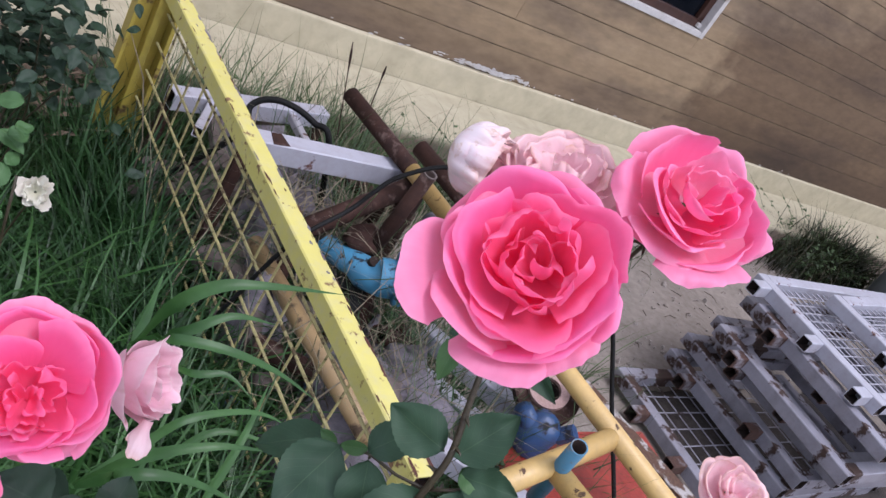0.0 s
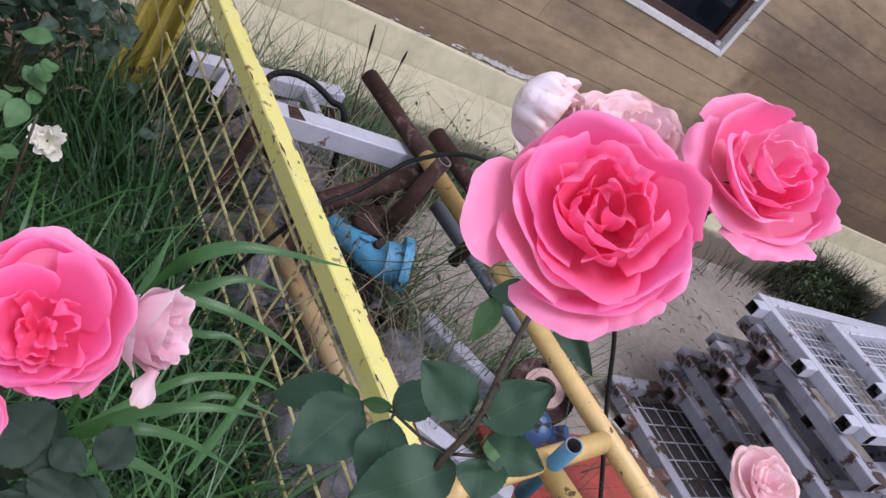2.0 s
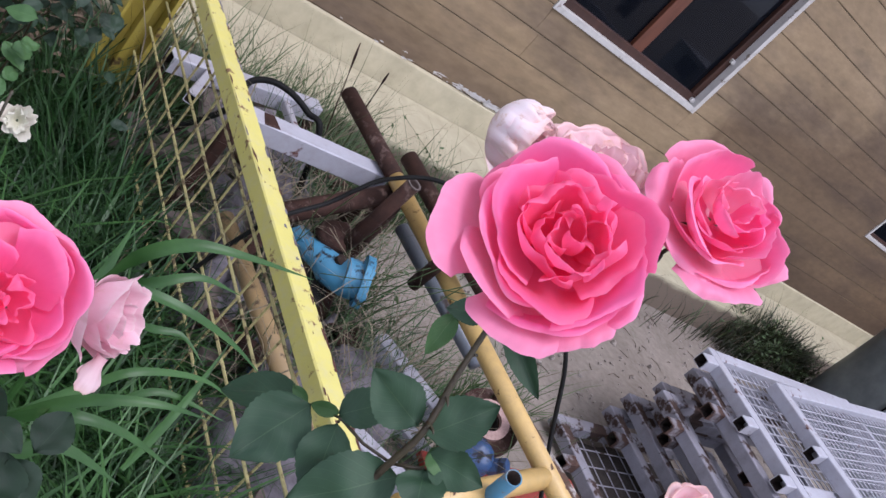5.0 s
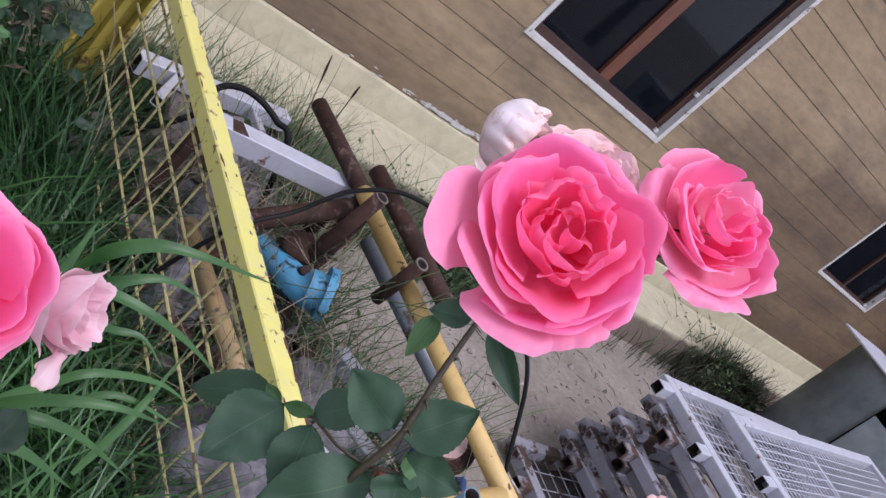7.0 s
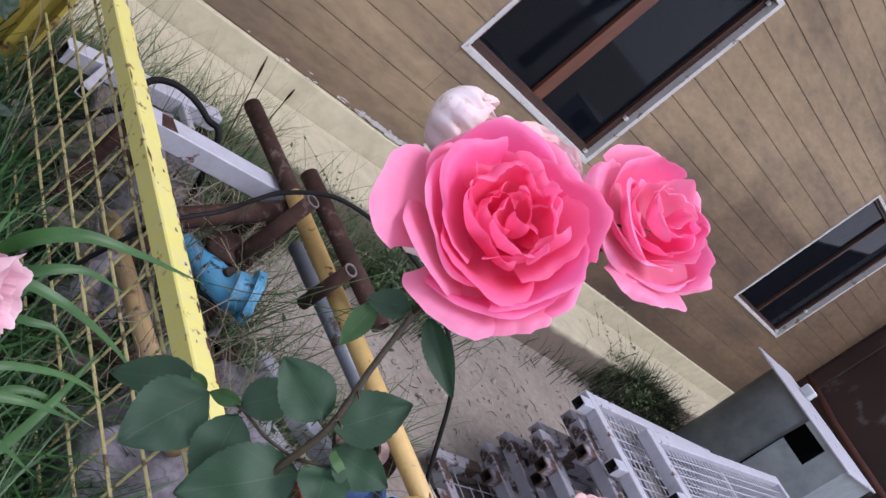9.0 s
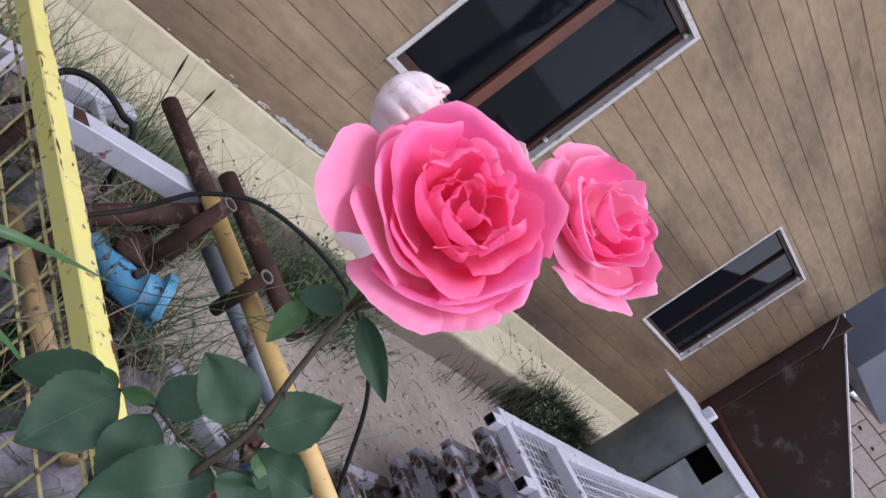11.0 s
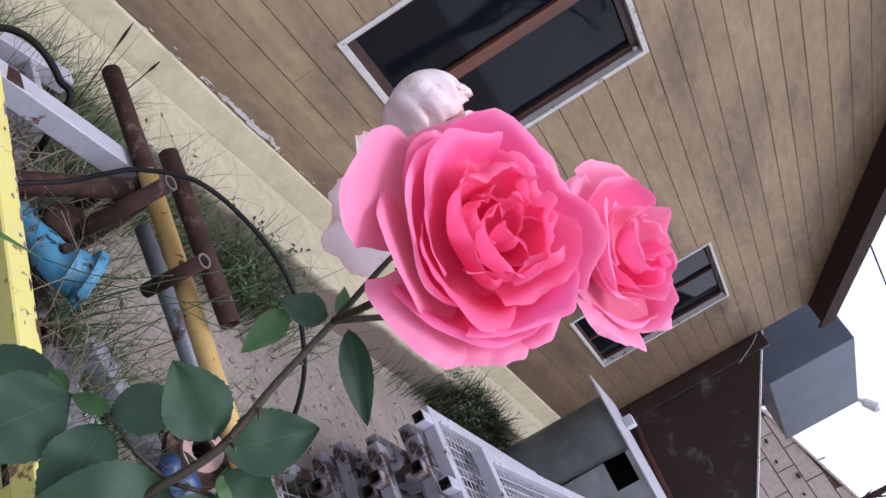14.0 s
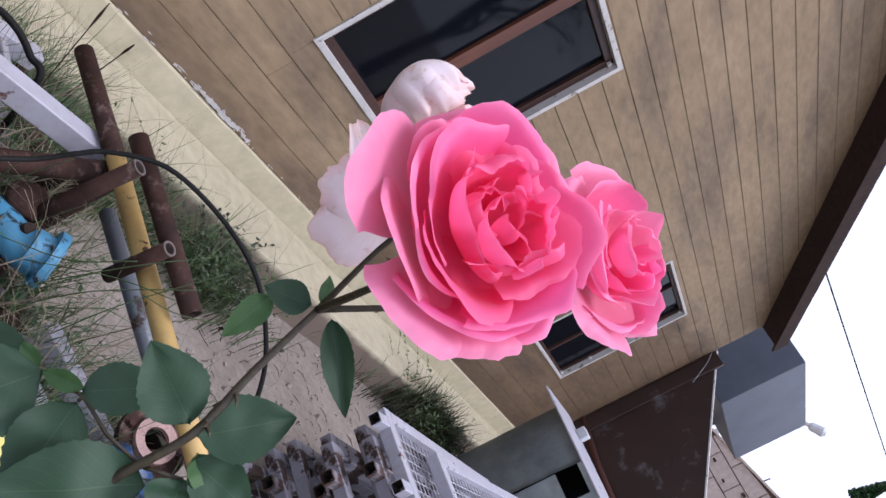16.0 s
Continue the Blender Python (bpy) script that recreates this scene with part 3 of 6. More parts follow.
P_core = petal_mat("rose_petal_core", (0.97, 0.115, 0.285), (0.97, 0.145, 0.36), (0.97, 0.25, 0.48), 0.54)
P_mid = petal_mat("rose_petal_middle", (0.97, 0.125, 0.34), (0.97, 0.17, 0.44), (0.97, 0.31, 0.57), 0.52)
P_out = petal_mat("rose_petal_outer", (0.95, 0.140, 0.34), (0.95, 0.180, 0.41), (0.96, 0.34, 0.56), 0.38)
P_guard = petal_mat("rose_petal_guard", (0.94, 0.39, 0.56), (0.95, 0.29, 0.49), (0.95, 0.35, 0.55), 0.38)
P_pale = petal_mat("faded_rose_petal", (0.87, 0.56, 0.61), (0.91, 0.69, 0.72), (0.72, 0.48, 0.40), 0.35, 0.5)
P_bud = petal_mat("pale_bud_petal", (0.88, 0.62, 0.66), (0.88, 0.56, 0.65), (0.93, 0.76, 0.78), 0.32, 0.25)
P_white = petal_mat("bleached_rose_petal", (0.88, 0.80, 0.76), (0.90, 0.84, 0.86), (0.82, 0.62, 0.55), 0.3, 0.6)
P_cream = petal_mat("cream_white_petal", (0.60, 0.62, 0.45), (0.72, 0.74, 0.60), (0.76, 0.77, 0.66))

# ---- the lean-to shed, the grey box and the far yard ----


def build_shed():
    shed = empty("steel_panel", (4.44, 0, 0))
    tagged(shed, "scuffed dark brown sheet steel panel with sloping top edge", "panel")
    shed.matrix_world = Matrix.Identity(4)
    x = 4.44
    d = 1.71 / 2.57
    part("sheet", prism_bm([(-0.03, 0.0), (-0.03, 2.33), (-3.2, 2.33 - 3.17 * d), (-3.2, 0.0)], "x", x + 0.02, x + 0.05), M_brown, shed)
    part("edge_channel", box_bm((x - 0.022, -0.17, 0.0), (x + 0.02, -0.02, 2.34), 0.012), M_brown, shed)
    part("filler_strip", box_bm((x - 0.014, -0.019, 0.0), (x + 0.04, 0.12, 2.335)), M_brown, shed)
    part("bottom_rail", tube_bm([(x - 0.002, 0.0, 0.90), (x - 0.004, -0.5, 0.83), (x - 0.002, -3.1, 0.72)], 0.032, 10), M_redrust, shed, "rusty rolled bottom edge", True)
    part("top_edge", prism_bm([(0.0, 2.35), (0.0, 2.368), (-3.2, 2.368 - 3.2 * d), (-3.2, 2.35 - 3.2 * d)], "x", x + 0.005, x + 0.06), M_wtrim, shed, "thin pale metal edge")
    part("wire", tube_bm(smooth_path([(x - 0.035, -0.02, 2.3), (x - 0.05, -0.1, 2.2), (x - 0.04, -0.2, 2.0)]), 0.003, 5), M_lamp, shed)


build_shed()


def build_grey_box():
    g = empty("metal_tank", (5.3, -0.3, 2.0))
    g.matrix_world = Matrix.Identity(4)
    tagged(g, "blue grey sheet metal tank on posts behind the steel panel", "tank")
    part("body", box_bm((5.30, -0.22, 2.2), (7.5, 0.6, 3.16), 0.012), M_greybox, g)
    for x in (5.5, 7.3):
        part("post", box_bm((x, 0.25, 0.0), (x + 0.1, 0.35, 2.2)), M_greybox, g)


build_grey_box()


def build_cabinet():
    c = empty("metal_cabinet", (1.4, -1.2, 0))
    c.matrix_world = Matrix.Identity(4)
    tagged(c, "dented grey zinc cabinet with a square hole in its side", "cabinet")
    x0, x1, y0, y1, z1 = 1.45, 2.05, -1.72, -0.88, 0.95
    hx = ((-1.57, -1.38), (0.77, 0.92))
    # the bulging sheet beside the opening
    bm = bmesh.new()
    na, nb = 16, 14
    g = [[bm.verts.new((x0 - 0.03 * math.sin(math.pi * j / nb) * (1 - i / na) + 0.36 * (1 - math.sqrt(max(0.0, 1 - max(0.0, (i / na - 0.25) / 0.75) ** 2.2))) + 0.006 * noise.noise((i * 0.5, j * 0.5, 1)), hx[0][1] + (y1 - hx[0][1]) * i / na, z1 * j / nb)) for j in range(nb + 1)] for i in range(na + 1)]
    for i in range(na):
        for j in range(nb):
            bm.faces.new((g[i][j], g[i][j + 1], g[i + 1][j + 1], g[i + 1][j]))
    bmesh.ops.solidify(bm, geom=bm.faces[:], thickness=0.01)
    part("bulging_sheet", bm, M_cabinet, c, "dented bulging zinc sheet", True)
    # the near side is pierced by a square opening
    for i, (a, b, lo, hi) in enumerate(((y0, hx[0][0], 0.0, z1), (hx[0][0], hx[0][1], 0.0, hx[1][0]), (hx[0][0], hx[0][1], hx[1][1], z1))):
        part("front_sheet", box_bm((x0, a, lo), (x0 + 0.012, b, hi)), M_cabinet, c)
    part("side_sheet", box_bm((x0 + 0.36, y1 - 0.012, 0), (x1, y1, z1)), M_cabinet, c)
    part("side_sheet", box_bm((x0 + 0.012, y0, 0), (x1, y0 + 0.012, z1)), M_cabinet, c)
    part("back_sheet", box_bm((x1, y0, 0), (x1 + 0.012, y1, z1)), M_cabinet, c)
    part("lid", box_bm((x0 - 0.012, y0 - 0.02, z1), (x1 + 0.03, y1 + 0.04, z1 + 0.012), 0.004), M_white, c, "pale bent metal lid")
    # black box added inside, so the opening's shade comes from its colour
    part("inner_shade_box", box_bm((x0 + 0.35, y0 + 0.05, 0.02), (x1 - 0.05, y1 - 0.05, z1 - 0.04)), M_black, c)
    part("bracket", box_bm((x1 - 0.1, y1 - 0.2, z1 + 0.012), (x1 - 0.02, y1 - 0.12, z1 + 0.08), 0.01), M_lamp, c)


build_cabinet()


def build_far():
    b = empty("far_building", (13.0, 0, 0))
    b.matrix_world = Matrix.Identity(4)
    tagged(b, "low tan block building with dark joints beyond the yard", "building")

    def top(y):
        return 2.50 + (1.87 - y) * 0.2465

    part("wall", prism_bm([(6.0, 0.0), (6.0, top(6.0)), (-4.0, top(-4.0)), (-4.0, 0.0)], "x", 13.03, 18.0), M_joint, b)
    z, r = 0.02, 0
    while z < 4.0:
        y = -4.0 + (0.33 if r % 2 else 0.0)
        while y < 5.9:
            y1, z1 = min(y + 0.66, 6.0), z + 0.33
            if z < top(y1) - 0.05:
                pts = [(y1, z), (y1, min(z1, top(y1))), (y, min(z1, top(y))), (y, z)]
                part("block", prism_bm(pts, "x", 13.0 - rng.uniform(0, 0.02), 13.03), M_brick, b)
            y += 0.68
        z += 0.35
        r += 1
    part("cornice", prism_bm([(6.05, top(6.05)), (6.05, top(6.05) + 0.04), (-4.0, top(-4.0) + 0.04), (-4.0, top(-4.0))], "x", 12.95, 18.05), M_brick, b, "thin tan roof edge")
    for y, zz, w in ((0.9, 2.2, 0.05), (0.5, 2.38, 0.08), (0.2, 2.3, 0.04), (1.3, 2.25, 0.06)):
        part("bracket", box_bm((12.9, y, zz), (12.98, y + w, zz + w * 0.7)), M_rust, b)
    part("spike", tube_bm([(12.97, 0.62, top(0.62)), (12.95, 0.6, top(0.6) + 0.16)], 0.012, 5), M_rust, b)
    # the street lamp behind it
    s = empty("street_lamp", (16, 0, 0))
    s.matrix_world = Matrix.Identity(4)
    tagged(s, "grey street lamp on a thin bent arm", "lamp")
    tip = Vector((19.000, 2.952, 4.883))
    head = Vector((19.000, 2.324, 5.285))
    part("pole", tube_bm([(19.0, tip.y + 0.6, 0), (19.0, tip.y + 0.6, tip.z - 0.6), tip], [0.09, 0.07, 0.05], 10), M_lamp, s)
    d = (head - tip)
    part("arm", tube_bm([tip, tip + d * 0.45], 0.05, 8), M_lamp, s)
    part("lamp_head", tube_bm([tip + d * 0.4, tip + d * 0.5, tip + d * 0.9, head], [0.05, 0.11, 0.13, 0.06], 12), M_lamp, s)
    # an overhead cable
    a, e = Vector((6.000, 0.977, 4.109)), Vector((16.000, 0.414, 5.495))
    far = e + (e - a) * 1.5
    cab = [Vector((4.3, 1.08, roof_z(4.3) + 0.025)), Vector((4.6, 1.06, 3.25))]
    for k in range(41):
        t = k / 40
        p = a.lerp(far, t)
        p.z -= 0.15 * t * (1 - t)
        cab.append(p)
    tagged(link("overhead_cable", tube_bm(cab, 0.011, 6), M_black), "thin black overhead cable against the sky", "cable")


build_far()


def build_tree():
    t = empty("tree", (24.000, 1.526, 6.95))
    x, y, zc = t.location
    t.matrix_world = Matrix.Identity(4)
    tagged(t, "small dark green tree far behind the building", "tree")
    trunk = tube_bm([(x, y, 0), (x + 0.05, y, zc * 0.5), (x, y + 0.05, zc + 0.3)], [0.16, 0.12, 0.03], 8)
    for k in range(9):
        a = 2.4 * k
        h = zc * (0.55 + 0.05 * k)
        tube_bm([(x, y, h), (x + 0.12 * math.cos(a), y + 0.12 * math.sin(a), h + 0.2), (x + 0.2 * math.cos(a), y + 0.2 * math.sin(a), h + 0.4)], [0.05, 0.03, 0.01], 5, bm=trunk)
    part("trunk", trunk, M_rust, t)
    bm = bmesh.new()
    r = random.Random(5)
    for k in range(1500):
        hgt = r.random() ** 1.3
        rad = 0.3 * (1 - hgt) * r.uniform(0.2, 1.0) ** 0.5
        a = r.uniform(0, 6.283)
        c = Vector((x + rad * math.cos(a), y + rad * math.sin(a), zc - 1.2 + 1.5 * hgt))
        u = Vector((r.uniform(-1, 1), r.uniform(-1, 1), r.uniform(-1, 1))).normalized() * 0.07
        v = u.orthogonal().normalized() * 0.04
        bm.faces.new([bm.verts.new(p) for p in (c - u, c + v, c + u, c - v)])
    part("crown", bm, M_grass, t)


build_tree()

# ---- the yellow fence ----


def build_fence():
    f = empty("fence", (-2.9, -1.7, 0))
    f.matrix_world = Matrix.Identity(4)
    tagged(f, "chipped pale yellow steel fence panel with welded wire mesh", "fence")
    a, b = Vector((-2.955, -0.93, 0.605)), Vector((-2.868, -2.50, 0.60))
    d = (b - a).normalized()
    part("top_rail", square_tube_bm(a, b, 0.046, 0.046), M_yellow, f)
    r = random.Random(51)
    side = Vector((0, 0, 1)).cross(d).normalized()
    for k in range(85):
        t = 0.5 + 0.5 * math.sin(r.gauss(0.0, 0.35) + 1.9 * (k % 9))
        t = max(0.01, min(0.99, t))
        edge = r.choice((-1, 1, 1, 1, 0))
        o = a.lerp(b, t) + side * (edge * r.uniform(0.016, 0.0215) if edge else r.uniform(-0.015, 0.015))
        L, w = r.uniform(0.004, 0.024) * (1 if edge else 0.5), r.uniform(0.0008, 0.0042)
        bm = bmesh.new()
        ring = []
        for i in range(11):
            q = 6.283 * i / 11
            u, v = L * math.cos(q) * r.uniform(0.5, 1.2), w * math.sin(q) * r.uniform(0.5, 1.3)
            p = o + d * u + side * v
            off = max(-0.0222, min(0.0222, (p - a).dot(side)))
            p += side * (off - (p - a).dot(side))
            ring.append(bm.verts.new((p.x, p.y, a.z + (b.z - a.z) * t + 0.0232 + 0.00003 * (k % 10))))
        bm.faces.new(ring)
        bmesh.ops.recalc_face_normals(bm, faces=bm.faces)
        part("rust_chip", bm, M_redrust if k % 3 else M_rag, f)
    low = Vector((0, 0, -0.55))
    part("bottom_rail", square_tube_bm(a + low, b + low, 0.03, 0.03), M_wire, f)
    part("end_upright", square_tube_bm(b - d * 0.024 + Vector((0, 0, -0.6)), b - d * 0.024 + Vector((0, 0, -0.024)), 0.04, 0.04, up=(1, 0, 0)), M_yellow, f)
    length = (b - a).length
    for k in range(6):
        z = 0.09 + 0.09 * k - 0.6
        part("wire", tube_bm([a + Vector((0, 0, z)), b + Vector((0, 0, z))], 0.0036, 6), M_wire, f)
    n = int(length / 0.088)
    for k in range(1, n):
        p = a + d * (0.088 * k) + Vector((0.006, 0, 0))
        part("wire", tube_bm([p + Vector((0, 0, -0.55)), p + Vector((0, 0, -0.02))], 0.003, 6), M_wire, f)
    p = empty("fence_post", (-2.98, -0.9, 0))
    p.matrix_world = Matrix.Identity(4)
    tagged(p, "old yellow steel channel fence post in the grass", "post")
    part("web", box_bm((-3.03, -0.885, 0.0), (-2.93, -0.875, 1.1), 0.002), M_yellow2, p)
    part("flange", box_bm((-3.04, -0.93, 0.0), (-3.03, -0.875, 1.1), 0.002), M_yellow2, p)
    part("flange", box_bm((-2.93, -0.93, 0.0), (-2.918, -0.875, 1.1), 0.002), M_yellow2, p)
    part("stiffener", box_bm((-2.985, -0.925, 0.0), (-2.965, -0.886, 1.1), 0.002), M_yellow2, p)


build_fence()

# ---- the pipes and scrap behind the fence ----


def ring_bm(c, axis, r0, r1, h, sides=28):
    """A flat ring with a hole."""
    bm = bmesh.new()
    q = Vector(axis).to_track_quat("Z", "Y").to_matrix()
    rings = [[bm.verts.new(Vector(c) + q @ Vector((r * math.cos(2 * math.pi * k / sides), r * math.sin(2 * math.pi * k / sides), z))) for k in range(sides)] for r, z in ((r0, 0), (r1, 0), (r1, h), (r0, h))]
    for a, b in zip(rings, rings[1:] + rings[:1]):
        for k in range(sides):
            j = (k + 1) % sides
            bm.faces.new((a[k], a[j], b[j], b[k]))
    bmesh.ops.recalc_face_normals(bm, faces=bm.faces)
    return bm


def build_pipes():
    r = empty("pipe_rack", (-2.4, -1.9, 0))
    r.matrix_world = Matrix.Identity(4)
    tagged(r, "ochre painted gas pipe frame with a rusty bare end", "pipes")
    a, m, b = Vector((-2.492, -1.195, 0.59)), Vector((-2.432, -1.53, 0.59)), Vector((-2.265, -2.75, 0.59))
    part("rusty_end", hollow_tube_bm(a, m, 0.024, 0.004), M_rust, r, "rusty bare pipe end", True)
    part("pipe", tube_bm([m, (m + b) / 2, b], 0.0225, 18), M_tan, r, "", True)
    c0, c1 = Vector((-2.327, -2.403, 0.585)), Vector((-2.645, -2.480, 0.570))
    part("cross_pipe", tube_bm([c0, c1 + (c1 - c0) * 0.3], 0.0235, 18), M_tan, r, "", True)
    e0 = c0.lerp(c1, 0.62)
    part("cross_pipe", tube_bm([e0, e0 + Vector((0.10, -0.42, 0.0))], 0.0225, 18), M_tan, r, "", True)
    for q, mat in ((m + (b - m) * 0.05, M_rust), (b, M_tan), (c1 + (c1 - c0) * 0.3, M_tan)):
        part("leg", tube_bm([q, Vector((q.x, q.y, -0.05))], 0.02, 14), mat, r, "", True)
    s = tagged(link("blue_pipe", hollow_tube_bm(Vector((-2.562, -2.493, 0.680)), Vector((-2.454, -2.431, 0.440)), 0.0165, 0.003), M_bluepipe, True), "short sky blue open pipe end across the ochre pipes", "pipe")
    s2 = tagged(link("rusty_pipe", hollow_tube_bm(Vector((-2.491, -1.585, 0.69)), Vector((-2.36, -2.0, 0.66)), 0.0225, 0.004), M_rust, True), "short dark rusty pipe resting on the frame", "pipe")
    # a rusty bar with pipe stubs, lying across
    bar = empty("rusty_bar", (-2.5, -1.7, 0))
    bar.matrix_world = Matrix.Identity(4)
    tagged(bar, "dark rusty steel bar with short pipe stubs", "bar")
    p0, p1 = Vector((-2.743, -1.686, 0.460)), Vector((-2.400, -1.531, 0.550))
    part("shaft", tube_bm([p0, p1], 0.026, 14), M_rust, bar, "", True)
    part("stub", hollow_tube_bm(Vector((-2.5413, -1.6913, 0.389)), Vector((-2.5428, -1.7329, 0.7075)), 0.0185, 0.004), M_rust, bar, "", True)
    part("rim", ring_bm((-2.5428, -1.7329, 0.7075), (0, -0.13, 0.99), 0.0145, 0.0190, 0.003), M_scrap, bar, "pale worn rim")
    part("rim", ring_bm((-2.4488, -1.8874, 0.6859), (-0.13, -0.24, 0.96), 0.0130, 0.0176, 0.003), M_scrap, bar, "pale worn rim")
    part("stub", hollow_tube_bm(Vector((-2.426, -1.846, 0.520)), Vector((-2.4488, -1.8874, 0.6859)), 0.017, 0.004), M_rust, bar, "", True)
    part("foot", tube_bm([p0, (p0.x, p0.y, 0)], 0.02, 10), M_rust, bar, "", True)
    part("foot", tube_bm([p1, (p1.x, p1.y, 0)], 0.02, 10), M_rust, bar, "", True)
    # second ochre pipe lying lower, along the fence
    lo0, lo1 = Vector((-2.792, -1.598, 0.330)), Vector((-2.756, -2.256, 0.400))
    tagged(link("ochre_pipe", tube_bm([lo0, lo1], 0.022, 16), M_tan2, True), "worn ochre pipe lying along the foot of the fence", "pipe")
    g0, g1 = Vector((-2.328, -1.754, 0.500)), Vector((-2.276, -2.009, 0.500))
    tagged(link("grey_pipe", tube_bm([g0 + (g0 - g1) * 0.6, g1 + (g1 - g0) * 0.1], 0.02, 14), M_steelpipe, True), "blue grey pipe under the ochre one", "pipe")
    # an angle iron with flaking paint
    q0, q1 = Vector((-2.143, -2.158, 0.500)), Vector((-2.035, -2.513, 0.500))
    d = (q1 - q0).normalized()
    s = Vector((0, 0, 1)).cross(d)
    bm = bmesh.new()
    for u, v in (((0, 0), (0.05, 0.005)), ((0, 0.005), (0.005, 0.05))):
        vs = []
        for e in (q0, q1):
            for x, z in ((u[0], u[1]), (v[0], u[1]), (v[0], v[1]), (u[0], v[1])):
                vs.append(bm.verts.new(e + s * -x + Vector((0, 0, -z))))
        for k in range(4):
            j = (k + 1) % 4
            bm.faces.new((vs[k], vs[j], vs[4 + j], vs[4 + k]))
        bm.faces.new(vs[3::-1])
        bm.faces.new(vs[4:])
    bmesh.ops.recalc_face_normals(bm, faces=bm.faces)
    tagged(link("angle_iron", bm, M_rust2), "rusty angle iron with flaking white paint", "angle iron")
    # red sheet under the pipes
    tagged(link("red_plate", box_bm((-2.35, -2.78, 0.30), (-1.78, -2.17, 0.32), 0.004), M_red), "red oxide painted steel plate under the pipes", "plate")


build_pipes()


def lump_bm(c, size, seed, sub=3, rough=0.35, turn=0.0):
    bm = bmesh.new()
    bmesh.ops.create_icosphere(bm, subdivisions=sub, radius=1.0)
    rot = Matrix.Rotation(turn, 3, "Z")
    for v in bm.verts:
        k = 1 + rough * noise.noise(v.co * 1.6 + Vector((seed, seed * 2.3, 0))) + rough * 0.4 * noise.noise(v.co * 4.5 + Vector((seed, 0, 5)))
        v.co = rot @ Vector([v.co[i] * size[i] * k for i in range(3)]) + Vector(c)
    return bm


def build_valves():
    v = empty("blue_valve", (-2.6, -1.75, 0))
    v.matrix_world = Matrix.Identity(4)
    tagged(v, "chipped sky blue cast valve body lying in dry grass", "valve")
    yoke = smooth_path([(-2.640, -1.655, 0.385), (-2.600, -1.722, 0.412), (-2.565, -1.775, 0.415), (-2.530, -1.800, 0.440)], 5)
    n = len(yoke)
    bm = tube_bm(yoke, [0.026 + 0.026 * (i / (n - 1)) ** 1.2 for i in range(n)], 20)
    for q in bm.verts:
        q.co += Vector((0.004, 0.003, 0.006)) * noise.noise(q.co * 28)
    part("yoke", bm, M_blue, v, "", True)
    ax = Vector((0.80, -0.35, 0.25)).normalized()
    c = Vector((-2.518, -1.815, 0.452))
    part("flange", ring_bm(c - ax * 0.012, ax, 0.022, 0.066, 0.020), M_blue, v)
    part("collar", ring_bm(c - ax * 0.050, ax, 0.020, 0.046, 0.040), M_blue, v)
    part("bore", tube_bm([c - ax * 0.05, c - ax * 0.004], 0.022, 16), M_bore, v, "rusty bore with its inner shade coloured in")
    for k in range(4):
        q = ax.to_track_quat("Z", "Y").to_matrix() @ Vector((0.042 * math.cos(k * 1.571 + 0.3), 0.042 * math.sin(k * 1.571 + 0.3), 0.0))
        part("bolt", tube_bm([c + q + ax * 0.004, c + q + ax * 0.014], 0.007, 6), M_blue, v)
    up = Vector((-0.5, -0.45, 0.75)).normalized()
    part("tab", prism_bm([(-2.675, -1.665), (-2.628, -1.628), (-2.600, -1.660), (-2.640, -1.700)], "z", 0.400, 0.418), M_blue, v)
    # a closed end in the bore colour, standing for a socket's shaded hollow
    part("hub", tube_bm([(-2.5755, -1.757, 0.43), (-2.579, -1.772, 0.462)], 0.014, 14), M_bore, v, "solid end coloured dark as an open socket's shade")
    part("rubber_disc", ring_bm((-2.598, -1.765, 0.335), up, 0.014, 0.052, 0.018), M_black, v, "black rubber disc")
    part("motor", lump_bm((-2.556, -1.672, 0.440), (0.055, 0.045, 0.040), 5, 3, 0.35), M_rust, v, "dusty dark cast end", True)
    part("foot", lump_bm((-2.55, -1.77, 0.19), (0.06, 0.06, 0.2), 4, 2, 0.1), M_rust, v)
    w = empty("pipe_flange", (-2.1, -2.05, 0))
    w.matrix_world = Matrix.Identity(4)
    tagged(w, "rusty round pipe flange with a dark bore and dark blue valve", "flange")
    c = Vector((-2.202, -2.132, 0.420))
    up = Vector((-0.35, -0.25, 0.9)).normalized()
    part("disc", ring_bm(c - up * 0.012, up, 0.035, 0.085, 0.02), M_rust, w)
    part("seat", ring_bm(c + up * 0.008, up, 0.03, 0.052, 0.012), mottled("pinkish_worn_steel", [(0.3, (0.25, 0.15, 0.13)), (0.7, (0.42, 0.28, 0.25))], 20.0, 0.6), w)
    # the hollow's shade is put into the dark colour of this pipe
    part("bore", hollow_tube_bm(c - up * 0.3, c - up * 0.001, 0.034, 0.004), M_gap, w)
    for k in range(4):
        q = up.to_track_quat("Z", "Y").to_matrix() @ Vector((0.068 * math.cos(k * 1.57 + 0.5), 0.068 * math.sin(k * 1.57 + 0.5), 0.0))
        part("bolt", tube_bm([c + q, c + q + up * 0.022], 0.008, 6), M_rust, w)
    d = Vector((-2.253, -2.212, 0.360))
    part("valve_body", lump_bm(d, (0.055, 0.05, 0.07), 9, 3, 0.2), M_dkblue, w, "dark blue cast valve body", True)
    part("valve_neck", tube_bm([d, d + Vector((-0.06, 0.03, 0.06))], [0.03, 0.022], 12), M_dkblue, w, "", True)
    part("valve_nut", tube_bm([d + Vector((0.03, -0.03, 0.03)), d + Vector((0.05, -0.05, 0.07))], 0.02, 6), M_dkblue, w)
